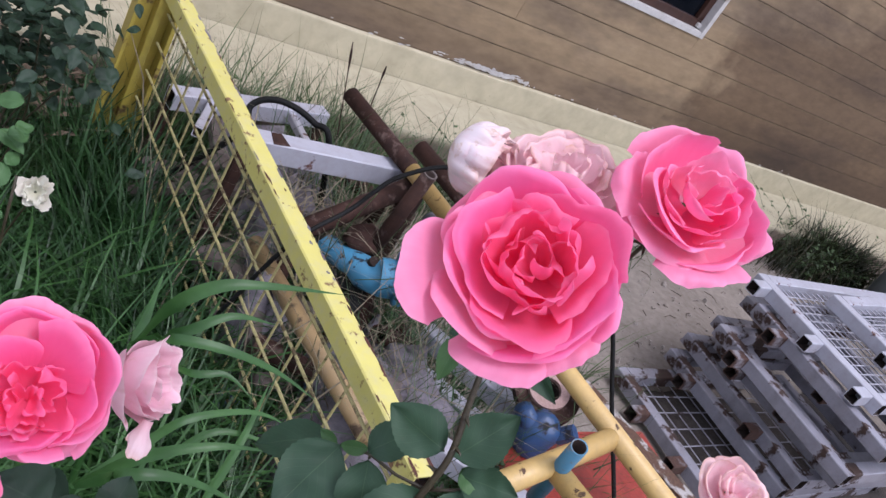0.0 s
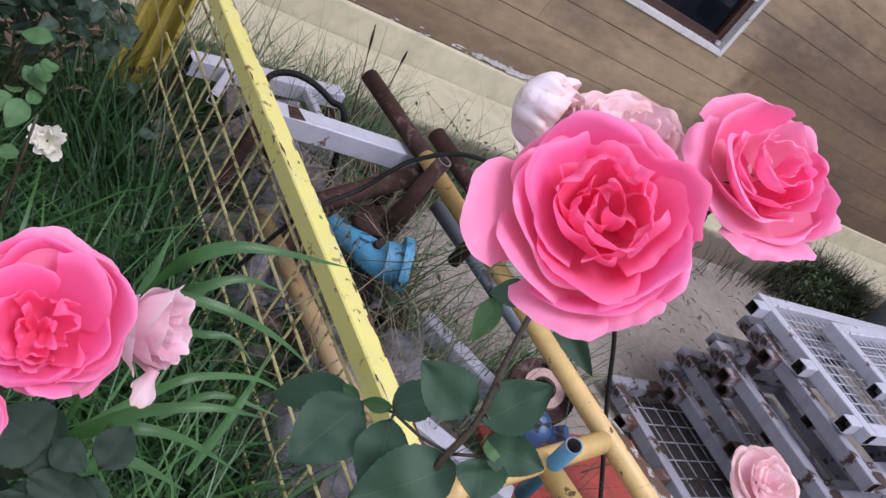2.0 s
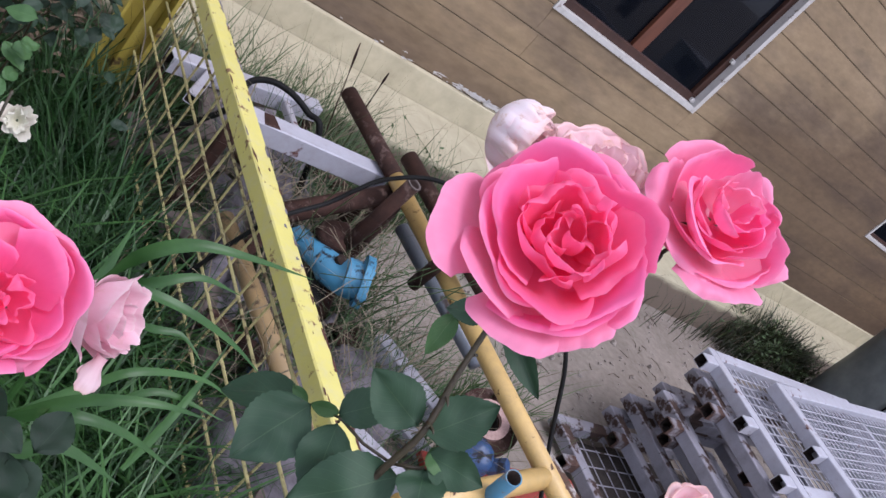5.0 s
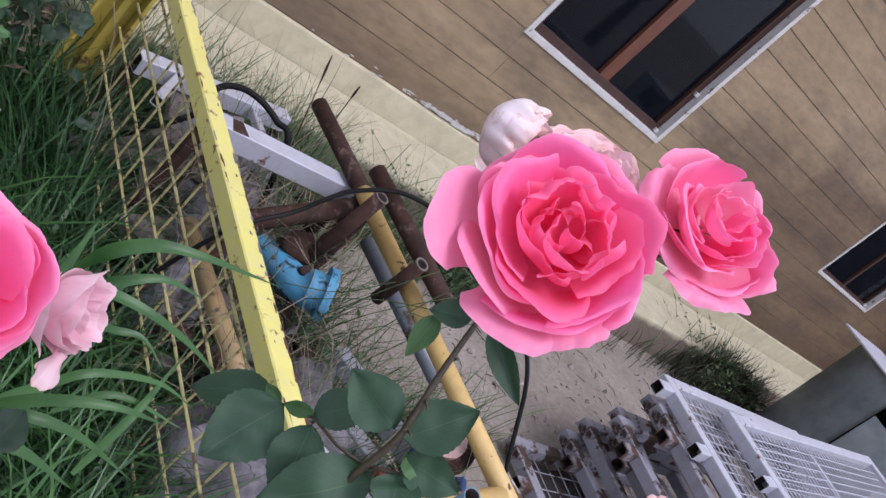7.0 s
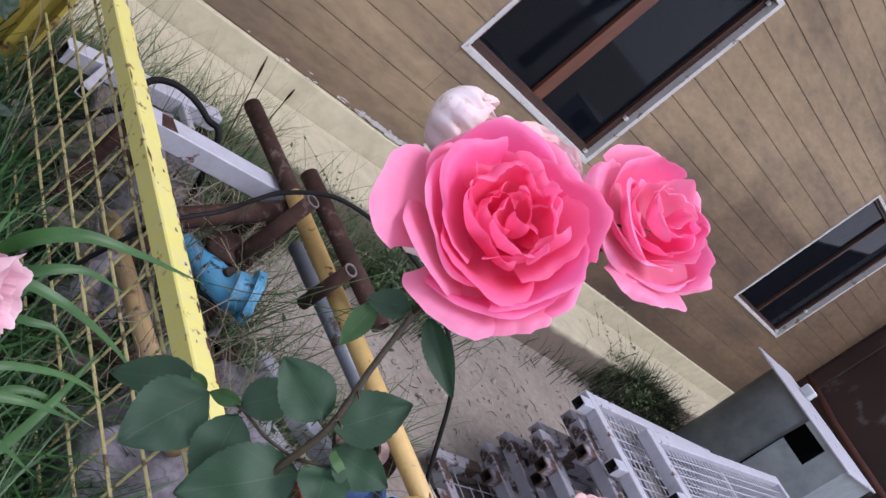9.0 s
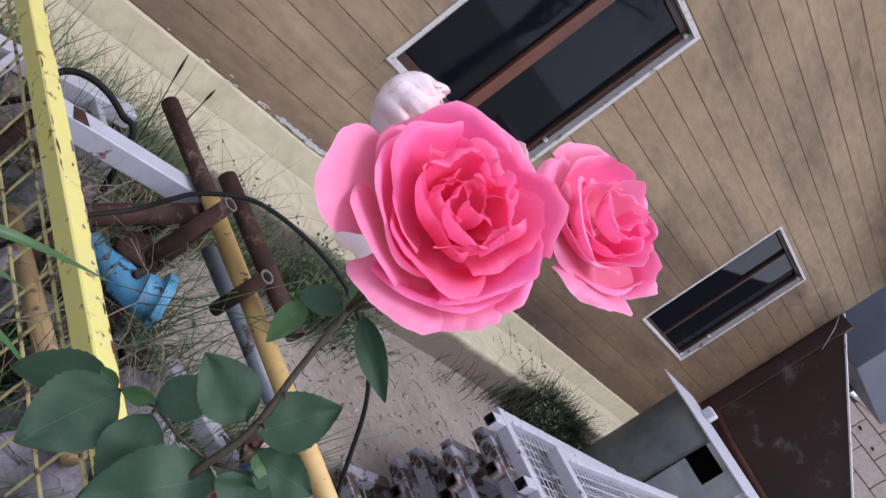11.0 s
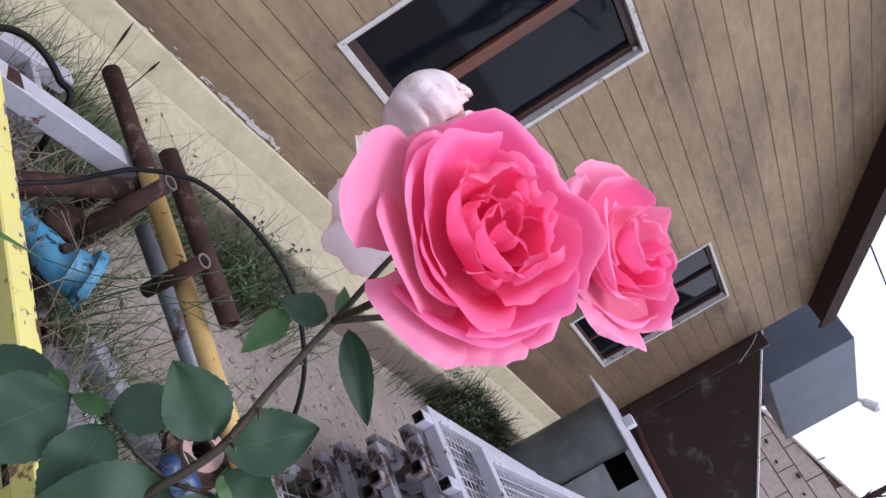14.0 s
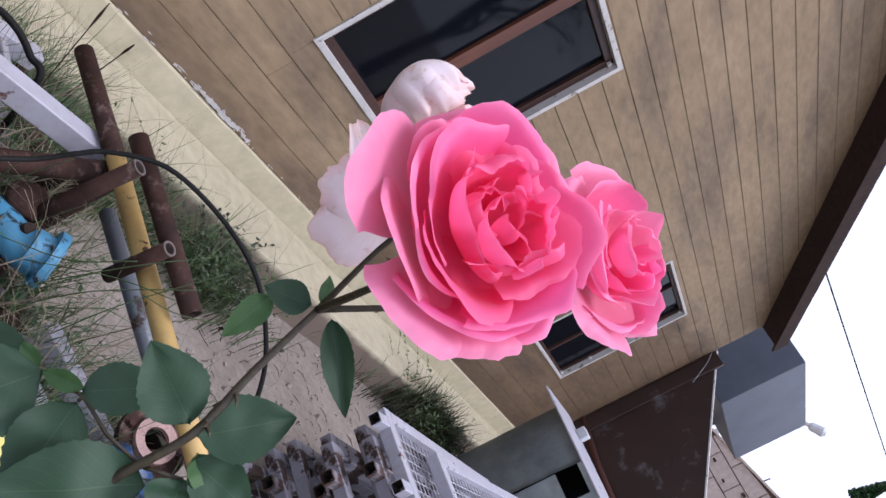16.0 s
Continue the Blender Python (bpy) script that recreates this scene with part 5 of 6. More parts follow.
def build_broad_grass():
    g = empty("broad_leaf_grass", (-3.3, -2.4, 0))
    g.matrix_world = Matrix.Identity(4)
    tagged(g, "tall broad-bladed green grass leaning over the fence", "grass plant")
    root = Vector((-3.286, -2.260, 0.439))
    root.z = 0.0
    hub = Vector((-3.301, -2.282, 0.652))
    hub2 = Vector((-3.380, -2.461, 0.579))
    part("stalk", tube_bm(smooth_path([root, (root + hub) / 2, hub]), 0.006, 8), M_blade, g)
    for i, (pts, w) in enumerate((
        ((hub, (-3.281, -2.295, 0.740), (-3.234, -2.302, 0.792), (-3.161, -2.306, 0.807), (-3.031, -2.292, 0.795)), 0.016),
        ((hub, (-3.271, -2.336, 0.734), (-3.213, -2.335, 0.771), (-3.140, -2.333, 0.760)), 0.012),
        ((hub, (-3.284, -2.339, 0.724), (-3.216, -2.366, 0.737), (-3.130, -2.376, 0.709), (-3.054, -2.395, 0.672)), 0.012),
        ((hub, (-3.283, -2.248, 0.664), (-3.249, -2.167, 0.693)), 0.014),
        ((hub, (-3.260, -2.376, 0.701), (-3.213, -2.391, 0.715), (-3.178, -2.427, 0.706)), 0.009),
    )):
        part("leaf_blade", strip_leaf_bm(pts, w * 0.72), M_blade, g, "", True)
    k = empty("broad_leaf_grass", (-3.5, -2.6, 0))
    k.matrix_world = Matrix.Identity(4)
    tagged(k, "broad arching green grass blades low by the rose", "grass plant")
    root = Vector(hub2)
    root.z = 0.0
    part("stalk", tube_bm(smooth_path([root, (root + hub2) / 2, hub2]), 0.005, 8), M_blade, k)
    for i, (pts, w) in enumerate((
        ((hub2, (-3.323, -2.478, 0.655), (-3.242, -2.488, 0.688), (-3.155, -2.486, 0.673)), 0.012),
        ((hub2, (-3.356, -2.518, 0.676), (-3.283, -2.529, 0.676), (-3.180, -2.537, 0.621)), 0.012),
        ((hub2, (-3.300, -2.434, 0.632), (-3.250, -2.424, 0.666), (-3.155, -2.410, 0.662), (-3.081, -2.416, 0.634)), 0.010),
        (((-3.209, -2.482, 0.536), (-3.158, -2.421, 0.613), (-3.103, -2.339, 0.648)), 0.012),
        (((-3.422, -2.591, 0.687), (-3.372, -2.587, 0.711), (-3.289, -2.601, 0.677)), 0.012),
        (((-3.251, -2.413, 0.564), (-3.187, -2.402, 0.610), (-3.077, -2.421, 0.596)), 0.009),
    )):
        part("leaf_blade", strip_leaf_bm(pts, w * 0.72), M_blade, k, "", True)
    # thin dark seed stalks in front of the apron
    for a, b in (((-2.348, -1.007, 0.350), (-2.410, -0.935, 0.637)), ((-2.186, -0.851, 0.400), (-2.360, -1.083, 0.657))):
        s = empty("seed_stalk", (0, 0, 0))
        s.matrix_world = Matrix.Identity(4)
        a, b = Vector(a), Vector(b)
        tagged(s, "thin dark dry seed stalk of a weed", "weed")
        part("stem", tube_bm([a - (b - a) * 1.15, a, b], [0.0026, 0.0024, 0.0014], 5), M_rust, s)
        part("seed_head", tube_bm([a.lerp(b, 0.7), a.lerp(b, 0.85), b], [0.002, 0.0045, 0.0015], 6), M_rust, s)


build_broad_grass()


def build_stalks():
    """Long dry stalks fallen across the pipes."""
    for pts in (((-2.635, -1.992, 0.428), (-2.596, -2.026, 0.596), (-2.492, -2.065, 0.761)), ((-2.650, -1.920, 0.499), (-2.569, -1.998, 0.630), (-2.496, -2.061, 0.706)), ((-2.596, -2.069, 0.501), (-2.549, -2.051, 0.632), (-2.465, -2.037, 0.808)),
                ((-2.639, -1.960, 0.460), (-2.586, -2.011, 0.680), (-2.496, -2.007, 0.796)), ((-2.537, -2.043, 0.663), (-2.464, -2.073, 0.694), (-2.326, -2.094, 0.778)), ((-2.706, -1.899, 0.502), (-2.634, -1.965, 0.585), (-2.584, -2.005, 0.693)), ((-2.701, -1.755, 0.461), (-2.691, -1.764, 0.561), (-2.682, -1.780, 0.657)), ((-2.707, -1.766, 0.441), (-2.715, -1.750, 0.555), (-2.716, -1.764, 0.641))):
        tagged(link("dry_stalk", tube_bm(smooth_path(pts, 5), 0.0012, 5), M_weed, True), "thin dry grass stalk fallen across the pipes", "stalk", group="dry stalks on the scrap")


build_stalks()

# ---- the roses ----


def petal_bm(r0, z0, phi, h, wide, th0, th1, ruffle, seed, nu=31, nv=13, curl=0.0, wrap=1.0, notch=0.3):
    """A cupped petal round the bloom's axis (+z): it leaves the heart at th0 from the axis and ends at th1."""
    bm = bmesh.new()
    uvl = bm.loops.layers.uv.new("uv")
    rows = []
    coords = {}
    for i in range(nu):
        u = -1 + 2 * i / (nu - 1)
        col = []
        r, z = r0, z0
        reach = 1 - notch * abs(u) ** 3.2 + 0.07 * noise.noise((u * 2.4, seed, 0.3)) + 0.018 * noise.noise((u * 10.0, seed, 0.7))
        for j in range(nv):
            v = j / (nv - 1)
            if j:
                th = th0 + (th1 - th0) * (v - 0.5 / (nv - 1)) ** 1.3 + curl * max(0, v - 0.7) * 3 * (0.4 + abs(u))
                step = h * reach / (nv - 1)
                r += math.sin(th) * step
                z += math.cos(th) * step
            half = wide * (0.35 + 0.65 * math.sin(min(1.0, v * 1.25 + 0.12) * math.pi / 2))
            rad = max(r, 0.35 * wide) * wrap + (1 - wrap) * wide * 1.2
            a = u * half / max(rad, 0.004)
            a = max(-2.6, min(2.6, a))
            wob = ruffle * v * v * (noise.noise((u * 2.0, v * 2.0, seed)) * 1.2 + 0.16 * noise.noise((u * 4.5, v * 3.0, seed + 9)) + 0.22 * v * v * noise.noise((u * 8.0, v * 2.0, seed + 4)))
            # the sheet bends as an arc of radius rad about a centre inside the bloom
            cx = r - rad
            px = cx + (rad + wob) * math.cos(a)
            py = (rad + wob) * math.sin(a)
            pz = z + wob * 0.6 - 0.12 * half * u * u * math.sin(th1)
            p = Vector((px * math.cos(phi) - py * math.sin(phi), px * math.sin(phi) + py * math.cos(phi), pz))
            vert = bm.verts.new(p)
            coords[vert] = (0.5 + u * 0.5, v)
            col.append(vert)
        rows.append(col)
    for a, b in zip(rows, rows[1:]):
        for j in range(nv - 1):
            f = bm.faces.new((a[j], b[j], b[j + 1], a[j + 1]))
            for lp in f.loops:
                lp[uvl].uv = coords[lp.vert]
    return bm


def bloom(parent, at, axis, size, seed, layers, twist=0.0, name="bloom", label="open pink rose bloom"):
    """A rose bloom of some layers of petals; size is its radius."""
    b = empty(name, (0, 0, 0))
    b.parent = parent
    b["label"] = label
    m = Matrix.Translation(at) @ Vector(axis).to_track_quat("Z", "Y").to_matrix().to_4x4() @ Matrix.Rotation(twist, 4, "Z") @ Matrix.Scale(size, 4)
    b.matrix_world = m
    r = random.Random(seed)
    turn = 0.0
    inv = m.to_3x3().inverted()
    for n, r0, z0, h, wide, t0, t1, ruffle, mat, curl, notch in layers:
        turn += r.uniform(0.4, 0.9)
        if isinstance(n, int):
            phis = [turn + 6.2832 * k / n + r.uniform(-0.2, 0.2) for k in range(n)]
        else:
            # outer petals that point a given way in the world
            phis = [math.atan2((inv @ Vector(d)).y, (inv @ Vector(d)).x) for d in n]
        inner = mat is P_core
        for phi in phis:
            hh = h * (r.uniform(0.88, 1.12) if r0 >= 0.1 else r.uniform(0.92, 1.08))
            bm = petal_bm(r0, z0 + r.uniform(-0.03, 0.03), phi, hh, wide * r.uniform(0.88, 1.12), math.radians(t0 + r.uniform(-7, 7)), math.radians(t1 + r.uniform(-12, 12)), ruffle, r.uniform(0, 90), curl=curl, notch=notch)
            if inner:
                # the heart is quartered and crumpled
                tilt = Matrix.Translation((r.uniform(-0.1, 0.1), r.uniform(-0.1, 0.1), 0)) @ Euler((r.uniform(-0.28, 0.28), r.uniform(-0.28, 0.28), 0)).to_matrix().to_4x4()
                bmesh.ops.transform(bm, matrix=tilt, verts=bm.verts)
            part("petal", bm, mat, b, "", True)
    return b


def open_petal_bm(phi, span, profile, seed, ruffle=0.05, tuck=0.06, notch=0.16, fray=0.03, nu=36, nv=16):
    """A broad petal of an open bloom: a Bezier profile (radius, height) from the heart to the rim, swept over an arc of +-span about phi. One side tucks under its neighbour, the rim is wavy and frayed."""
    bm = bmesh.new()
    uvl = bm.loops.layers.uv.new("uv")
    coords = {}
    rows = []
    p0, p1, p2, p3 = profile
    for i in range(nu):
        u = -1 + 2 * i / (nu - 1)
        reach = 1 - notch * abs(u) ** 2.6 + 0.07 * noise.noise((u * 1.6, seed, 0.3)) + fray * noise.noise((u * 4.5, seed, 0.7)) + fray * 0.35 * noise.noise((u * 15.0, seed, 1.7))
        col = []
        for j in range(nv):
            v = j / (nv - 1)
            t = v * min(reach, 1.05)
            k = 1 - t
            r = k ** 3 * p0[0] + 3 * k * k * t * p1[0] + 3 * k * t * t * p2[0] + t ** 3 * p3[0]
            z = k ** 3 * p0[1] + 3 * k * k * t * p1[1] + 3 * k * t * t * p2[1] + t ** 3 * p3[1]
            wave = 1.3 * noise.noise((u * 1.3, v * 1.2, seed)) + (0.75 if p3[0] < 0.7 else 0.4) * v * noise.noise((u * 3.0, v * 1.6, seed + 9)) + 0.12 * v ** 4 * noise.noise((u * 8.0, v * 2.0, seed + 4))
            w = ruffle * (0.25 + 1.1 * v * v) * wave
            crease = 0.03 * v * math.exp(-(u / 0.3) ** 2) * abs(p3[0])
            r = r * (1 + tuck * u) + w - crease * 0.5
            z = z - 0.10 * u * u * v * abs(p3[0]) + 0.8 * w + 0.35 * tuck * u
            q = max(0.0, (v - 0.80) / 0.20)
            roll = (0.5 + 1.3 * noise.noise((u * 1.2, seed, 7.0))) * q * q
            r += 0.045 * roll
            z -= 0.075 * roll
            a = phi + u * span * (0.62 + 0.38 * math.sin(min(1.0, v * 1.5) * math.pi / 2)) + 0.10 * v * noise.noise((v * 2.0, seed, 5.0))
            vert = bm.verts.new((r * math.cos(a), r * math.sin(a), z))
            coords[vert] = (0.5 + u * 0.5, v)
            col.append(vert)
        rows.append(col)
    for a, b in zip(rows, rows[1:]):
        for j in range(nv - 1):
            f = bm.faces.new((a[j], b[j], b[j + 1], a[j + 1]))
            for lp in f.loops:
                lp[uvl].uv = coords[lp.vert]
    return bm


# profiles of the petals of an open bloom, in bloom radii: heart, belly, shoulder, rim
FLAT = ((0.0, -0.50), (0.62, -0.56), (0.84, -0.10), (1.0, -0.18))
GUARD = ((0.0, -0.44), (0.62, -0.50), (0.86, 0.04), (1.0, 0.12))
BACK = ((0.0, -0.52), (0.80, -0.66), (0.88, -0.02), (1.0, -0.06))
BOWL = ((0.0, -0.44), (0.92, -0.56), (0.90, -0.02), (1.0, 0.10))
SLOPE = ((0.0, -0.30), (0.50, -0.30), (0.75, -0.02), (1.0, 0.12))
LIP = ((0.0, -0.36), (0.94, -0.42), (0.88, 0.12), (1.0, 0.15))
FOLD = ((0.0, -0.32), (0.80, -0.26), (1.02, 0.14), (0.70, 0.24))


def open_bloom(parent, at, axis, right, size, petals, label, heart=(0.0, 0.0), seed=0):
    """An open bloom of single petals: each is (angle, span, profile, scale, lift, ruffle, material), seen along the axis with right to the right."""
    b = empty("bloom", (0, 0, 0))
    b.parent = parent
    b["label"] = label
    z = Vector(axis).normalized()
    x = (Vector(right) - z * Vector(right).dot(z)).normalized()
    y = z.cross(x)
    m = Matrix((x, y, z)).transposed().to_4x4()
    b.matrix_world = Matrix.Translation(at) @ m @ Matrix.Scale(size, 4)
    r = random.Random(seed)
    for angle, span, prof, scale, lift, ruffle, mat in petals:
        inner = scale < 0.6
        k = scale if not inner else scale
        depth = 1.0 if not inner else 0.55 + 0.45 * scale / 0.6
        pts = tuple((p[0] * k, p[1] * depth + lift) for p in prof)
        bm = open_petal_bm(radians(angle), radians(span), pts, r.uniform(0, 90), ruffle, r.choice((-1, 1)) * r.uniform(0.04, 0.10) * (1.0 if scale > 0.9 else 1.5), 0.30 if scale > 1.1 else (0.20 if scale > 0.9 else 0.13), 0.016)
        if scale < 0.9:
            w = 1 - scale
            tilt = Euler((r.uniform(-0.4, 0.4) * w, r.uniform(-0.4, 0.4) * w, 0)).to_matrix().to_4x4()
            bmesh.ops.transform(bm, matrix=Matrix.Translation((heart[0] * w, heart[1] * w, 0)) @ tilt, verts=bm.verts)
        part("petal", bm, mat, b, "", True)
    return b


MAIN_BLOOM = (
    (167, 32, GUARD, 1.25, 0.08, 0.06, P_guard), (243, 33, FLAT, 1.18, 0.13, 0.08, P_guard), (286, 28, FLAT, 1.06, 0.08, 0.09, P_guard), (206, 36, GUARD, 0.99, 0.03, 0.05, P_guard),
    (88, 58, BACK, 1.03, 0.06, 0.08, P_guard), (20, 48, BACK, 0.99, 0.04, 0.08, P_out), (325, 46, BACK, 0.98, 0.02, 0.08, P_out), (132, 34, GUARD, 0.92, 0.05, 0.07, P_guard),
    (195, 66, BOWL, 0.80, 0.15, 0.07, P_out), (282, 62, BOWL, 0.92, 0.06, 0.08, P_mid), (75, 64, BOWL, 0.90, 0.10, 0.09, P_mid), (355, 58, BOWL, 0.94, 0.05, 0.08, P_mid),
    (310, 54, LIP, 0.84, 0.09, 0.10, P_mid), (30, 54, LIP, 0.82, 0.10, 0.11, P_core),
    (160, 66, LIP, 0.70, 0.18, 0.11, P_mid), (245, 58, LIP, 0.72, 0.13, 0.12, P_core), (90, 54, SLOPE, 0.70, 0.16, 0.14, P_core), (335, 56, SLOPE, 0.72, 0.12, 0.13, P_core),
    (200, 66, FOLD, 0.62, 0.14, 0.12, P_core), (125, 60, FOLD, 0.60, 0.15, 0.14, P_core), (290, 60, FOLD, 0.59, 0.11, 0.13, P_core), (40, 58, FOLD, 0.58, 0.13, 0.14, P_core),
    (165, 70, FOLD, 0.47, 0.15, 0.11, P_core), (345, 62, FOLD, 0.46, 0.12, 0.13, P_core), (250, 70, FOLD, 0.42, 0.13, 0.11, P_core), (75, 66, FOLD, 0.38, 0.14, 0.12, P_core),
    (15, 76, FOLD, 0.30, 0.13, 0.10, P_core), (150, 80, FOLD, 0.26, 0.13, 0.09, P_core), (270, 90, FOLD, 0.17, 0.11, 0.06, P_core),
)
CUPPED_BLOOM = (
    (152, 34, FLAT, 1.08, 0.22, 0.09, P_guard), (262, 38, FLAT, 1.08, 0.12, 0.13, P_guard), (310, 38, FLAT, 1.02, 0.10, 0.13, P_guard), (215, 44, FLAT, 0.98, 0.14, 0.09, P_guard), (20, 42, BACK, 1.04, -0.02, 0.11, P_guard), (80, 46, BACK, 1.02, 0.02, 0.10, P_guard),
    (200, 46, BACK, 0.96, 0.0, 0.09, P_out), (290, 50, BOWL, 0.92, 0.02, 0.10, P_out), (350, 50, BOWL, 0.92, 0.03, 0.10, P_out), (110, 56, BOWL, 0.86, 0.08, 0.09, P_out),
    (180, 58, LIP, 0.72, 0.12, 0.08, P_out), (235, 56, LIP, 0.76, 0.08, 0.08, P_out), (310, 56, LIP, 0.68, 0.10, 0.10, P_out), (30, 56, LIP, 0.70, 0.12, 0.10, P_out),
    (165, 62, LIP, 0.54, 0.20, 0.08, P_out), (250, 60, LIP, 0.54, 0.16, 0.08, P_mid), (330, 60, BOWL, 0.52, 0.16, 0.09, P_mid), (75, 60, LIP, 0.50, 0.22, 0.09, P_guard),
    (200, 66, FOLD, 0.40, 0.26, 0.08, P_out), (300, 66, FOLD, 0.36, 0.22, 0.08, P_mid), (60, 70, FOLD, 0.34, 0.28, 0.08, P_guard), (150, 80, FOLD, 0.24, 0.30, 0.07, P_guard), (330, 80, FOLD, 0.18, 0.28, 0.06, P_out),
)
FULL_BLOOM = (
    (95, 46, FLAT, 1.08, 0.14, 0.08, P_guard), (40, 46, BACK, 1.04, 0.02, 0.08, P_guard), (150, 46, FLAT, 1.06, 0.08, 0.09, P_guard), (215, 46, FLAT, 1.04, 0.0, 0.10, P_guard), (275, 46, FLAT, 1.04, 0.0, 0.10, P_guard), (335, 46, BACK, 1.02, 0.0, 0.09, P_guard),
    (60, 66, BOWL, 0.93, 0.04, 0.08, P_mid), (350, 56, BOWL, 0.94, -0.02, 0.08, P_out), (290, 50, BOWL, 0.94, 0.0, 0.11, P_out), (230, 52, BOWL, 0.90, 0.0, 0.11, P_out), (140, 56, BOWL, 0.90, 0.04, 0.09, P_mid),
    (30, 50, SLOPE, 0.80, 0.0, 0.09, P_mid), (322, 46, LIP, 0.80, -0.02, 0.11, P_mid), (268, 44, LIP, 0.82, 0.0, 0.12, P_mid), (215, 46, LIP, 0.74, 0.02, 0.12, P_mid), (125, 56, SLOPE, 0.70, 0.04, 0.11, P_mid),
    (290, 46, LIP, 0.62, 0.0, 0.13, P_core), (240, 46, LIP, 0.60, 0.02, 0.13, P_core), (178, 56, LIP, 0.52, 0.06, 0.12, P_core), (80, 56, FOLD, 0.46, 0.03, 0.12, P_core), (10, 50, FOLD, 0.44, 0.03, 0.13, P_core),
    (270, 50, FOLD, 0.42, 0.03, 0.13, P_core), (170, 60, FOLD, 0.32, 0.04, 0.12, P_core), (320, 70, FOLD, 0.24, 0.02, 0.10, P_core), (100, 90, FOLD, 0.15, 0.02, 0.10, P_core),
)
PALE_BLOOM = (
    (20, 44, FLAT, 1.05, 0.10, 0.07, P_pale), (80, 44, FLAT, 1.05, 0.10, 0.07, P_pale), (140, 44, FLAT, 1.08, 0.12, 0.07, P_pale), (200, 44, FLAT, 1.05, 0.10, 0.07, P_pale), (260, 44, FLAT, 1.05, 0.10, 0.08, P_pale), (320, 44, FLAT, 1.05, 0.10, 0.08, P_pale),
    (45, 50, BOWL, 0.90, 0.04, 0.08, P_pale), (115, 50, BOWL, 0.90, 0.05, 0.08, P_pale), (190, 50, BOWL, 0.88, 0.05, 0.08, P_pale), (265, 50, BOWL, 0.90, 0.04, 0.08, P_pale), (335, 50, BOWL, 0.88, 0.04, 0.08, P_pale),
    (10, 50, LIP, 0.68, 0.10, 0.10, P_pale), (100, 50, LIP, 0.66, 0.12, 0.10, P_pale), (180, 50, LIP, 0.66, 0.10, 0.10, P_pale), (270, 50, LIP, 0.68, 0.10, 0.10, P_pale),
    (40, 50, LIP, 0.46, 0.16, 0.11, P_pale), (150, 50, LIP, 0.46, 0.16, 0.11, P_pale), (240, 50, FOLD, 0.42, 0.16, 0.11, P_pale), (330, 60, FOLD, 0.36, 0.18, 0.10, P_pale), (80, 80, FOLD, 0.22, 0.2, 0.07, P_pale),
)
RAGGED = (
    (4, 0.10, -0.45, 1.10, 0.62, 86, 62, 0.16, P_out, 0.25, 0.22),
    (3, 0.10, -0.45, 1.08, 1.10, 78, 30, 0.15, P_out, 0.55, 0.08),
    (3, 0.09, -0.42, 1.04, 0.95, 68, 10, 0.14, P_out, 0.6, 0.08),
    (3, 0.08, -0.38, 0.98, 0.75, 56, -2, 0.16, P_mid, 0.55, 0.10),
)
BALL = (
    (3, 0.10, -0.85, 2.05, 1.05, 95, -55, 0.30, P_white, 0.4, 0.16),
    (3, 0.10, -0.75, 1.90, 0.95, 90, -50, 0.32, P_white, 0.6, 0.16),
    (3, 0.08, -0.5, 1.3, 0.6, 70, -30, 0.2, P_pale, 0.3, 0.2),
)
BUD = (
    (3, 0.10, -0.5, 1.55, 1.25, 88, -14, 0.10, P_bud, 0.9, 0.04),
    (3, 0.10, -0.5, 1.72, 1.05, 74, -20, 0.12, P_bud, 0.9, 0.04),
    (3, 0.08, -0.5, 1.70, 0.80, 54, -14, 0.14, P_bud, 0.8, 0.06),
    (2, 0.05, -0.4, 1.55, 0.50, 32, -6, 0.14, P_bud, 0.6, 0.10),
)


def rose_leaf_bm(base, tip, half, normal, seed, droop=0.15, fold=0.18):
    """An ovate toothed leaf from base to tip."""
    bm = bmesh.new()
    uvl = bm.loops.layers.uv.new("uv")
    base, tip = Vector(base), Vector(tip)
    d = tip - base
    L = d.length
    d.normalize()
    s = d.cross(Vector(normal)).normalized()
    u = s.cross(d).normalized()
    nv, nu = 24, 6
    rows = []
    coords = {}
    for j in range(nv + 1):
        v = j / nv
        w = half * (math.sin(math.pi * v ** 0.78) ** 0.85 if 0 < v < 1 else 0.0)
        tooth = 1 + (0.03 if j % 2 else -0.02) + 0.03 * noise.noise((j * 0.7, seed, 2))
        row = []
        for i in range(-nu // 2, nu // 2 + 1):
            k = i / (nu / 2)
            x = k * w * (tooth if abs(k) == 1 else 1)
            wave = 0.05 * half * noise.noise((v * 3, k * 1.5, seed)) * 5
            p = base + d * (v * L + abs(k) * 0.03 * L) + s * x + u * (fold * abs(x) + wave - droop * L * v * v)
            vert = bm.verts.new(p)
            coords[vert] = (k, v)
            row.append(vert)
        rows.append(row)
    for a, b in zip(rows, rows[1:]):
        for i in range(nu):
            f = bm.faces.new((a[i], a[i + 1], b[i + 1], b[i]))
            for lp in f.loops:
                lp[uvl].uv = coords[lp.vert]
    return bm


def add_leaf(bush, base, tip, half, normal, seed, material=None, droop=0.12, fold=0.18):
    return part("leaf", rose_leaf_bm(base, tip, half, normal, seed, droop, fold), material or M_leaf, bush, "", True)


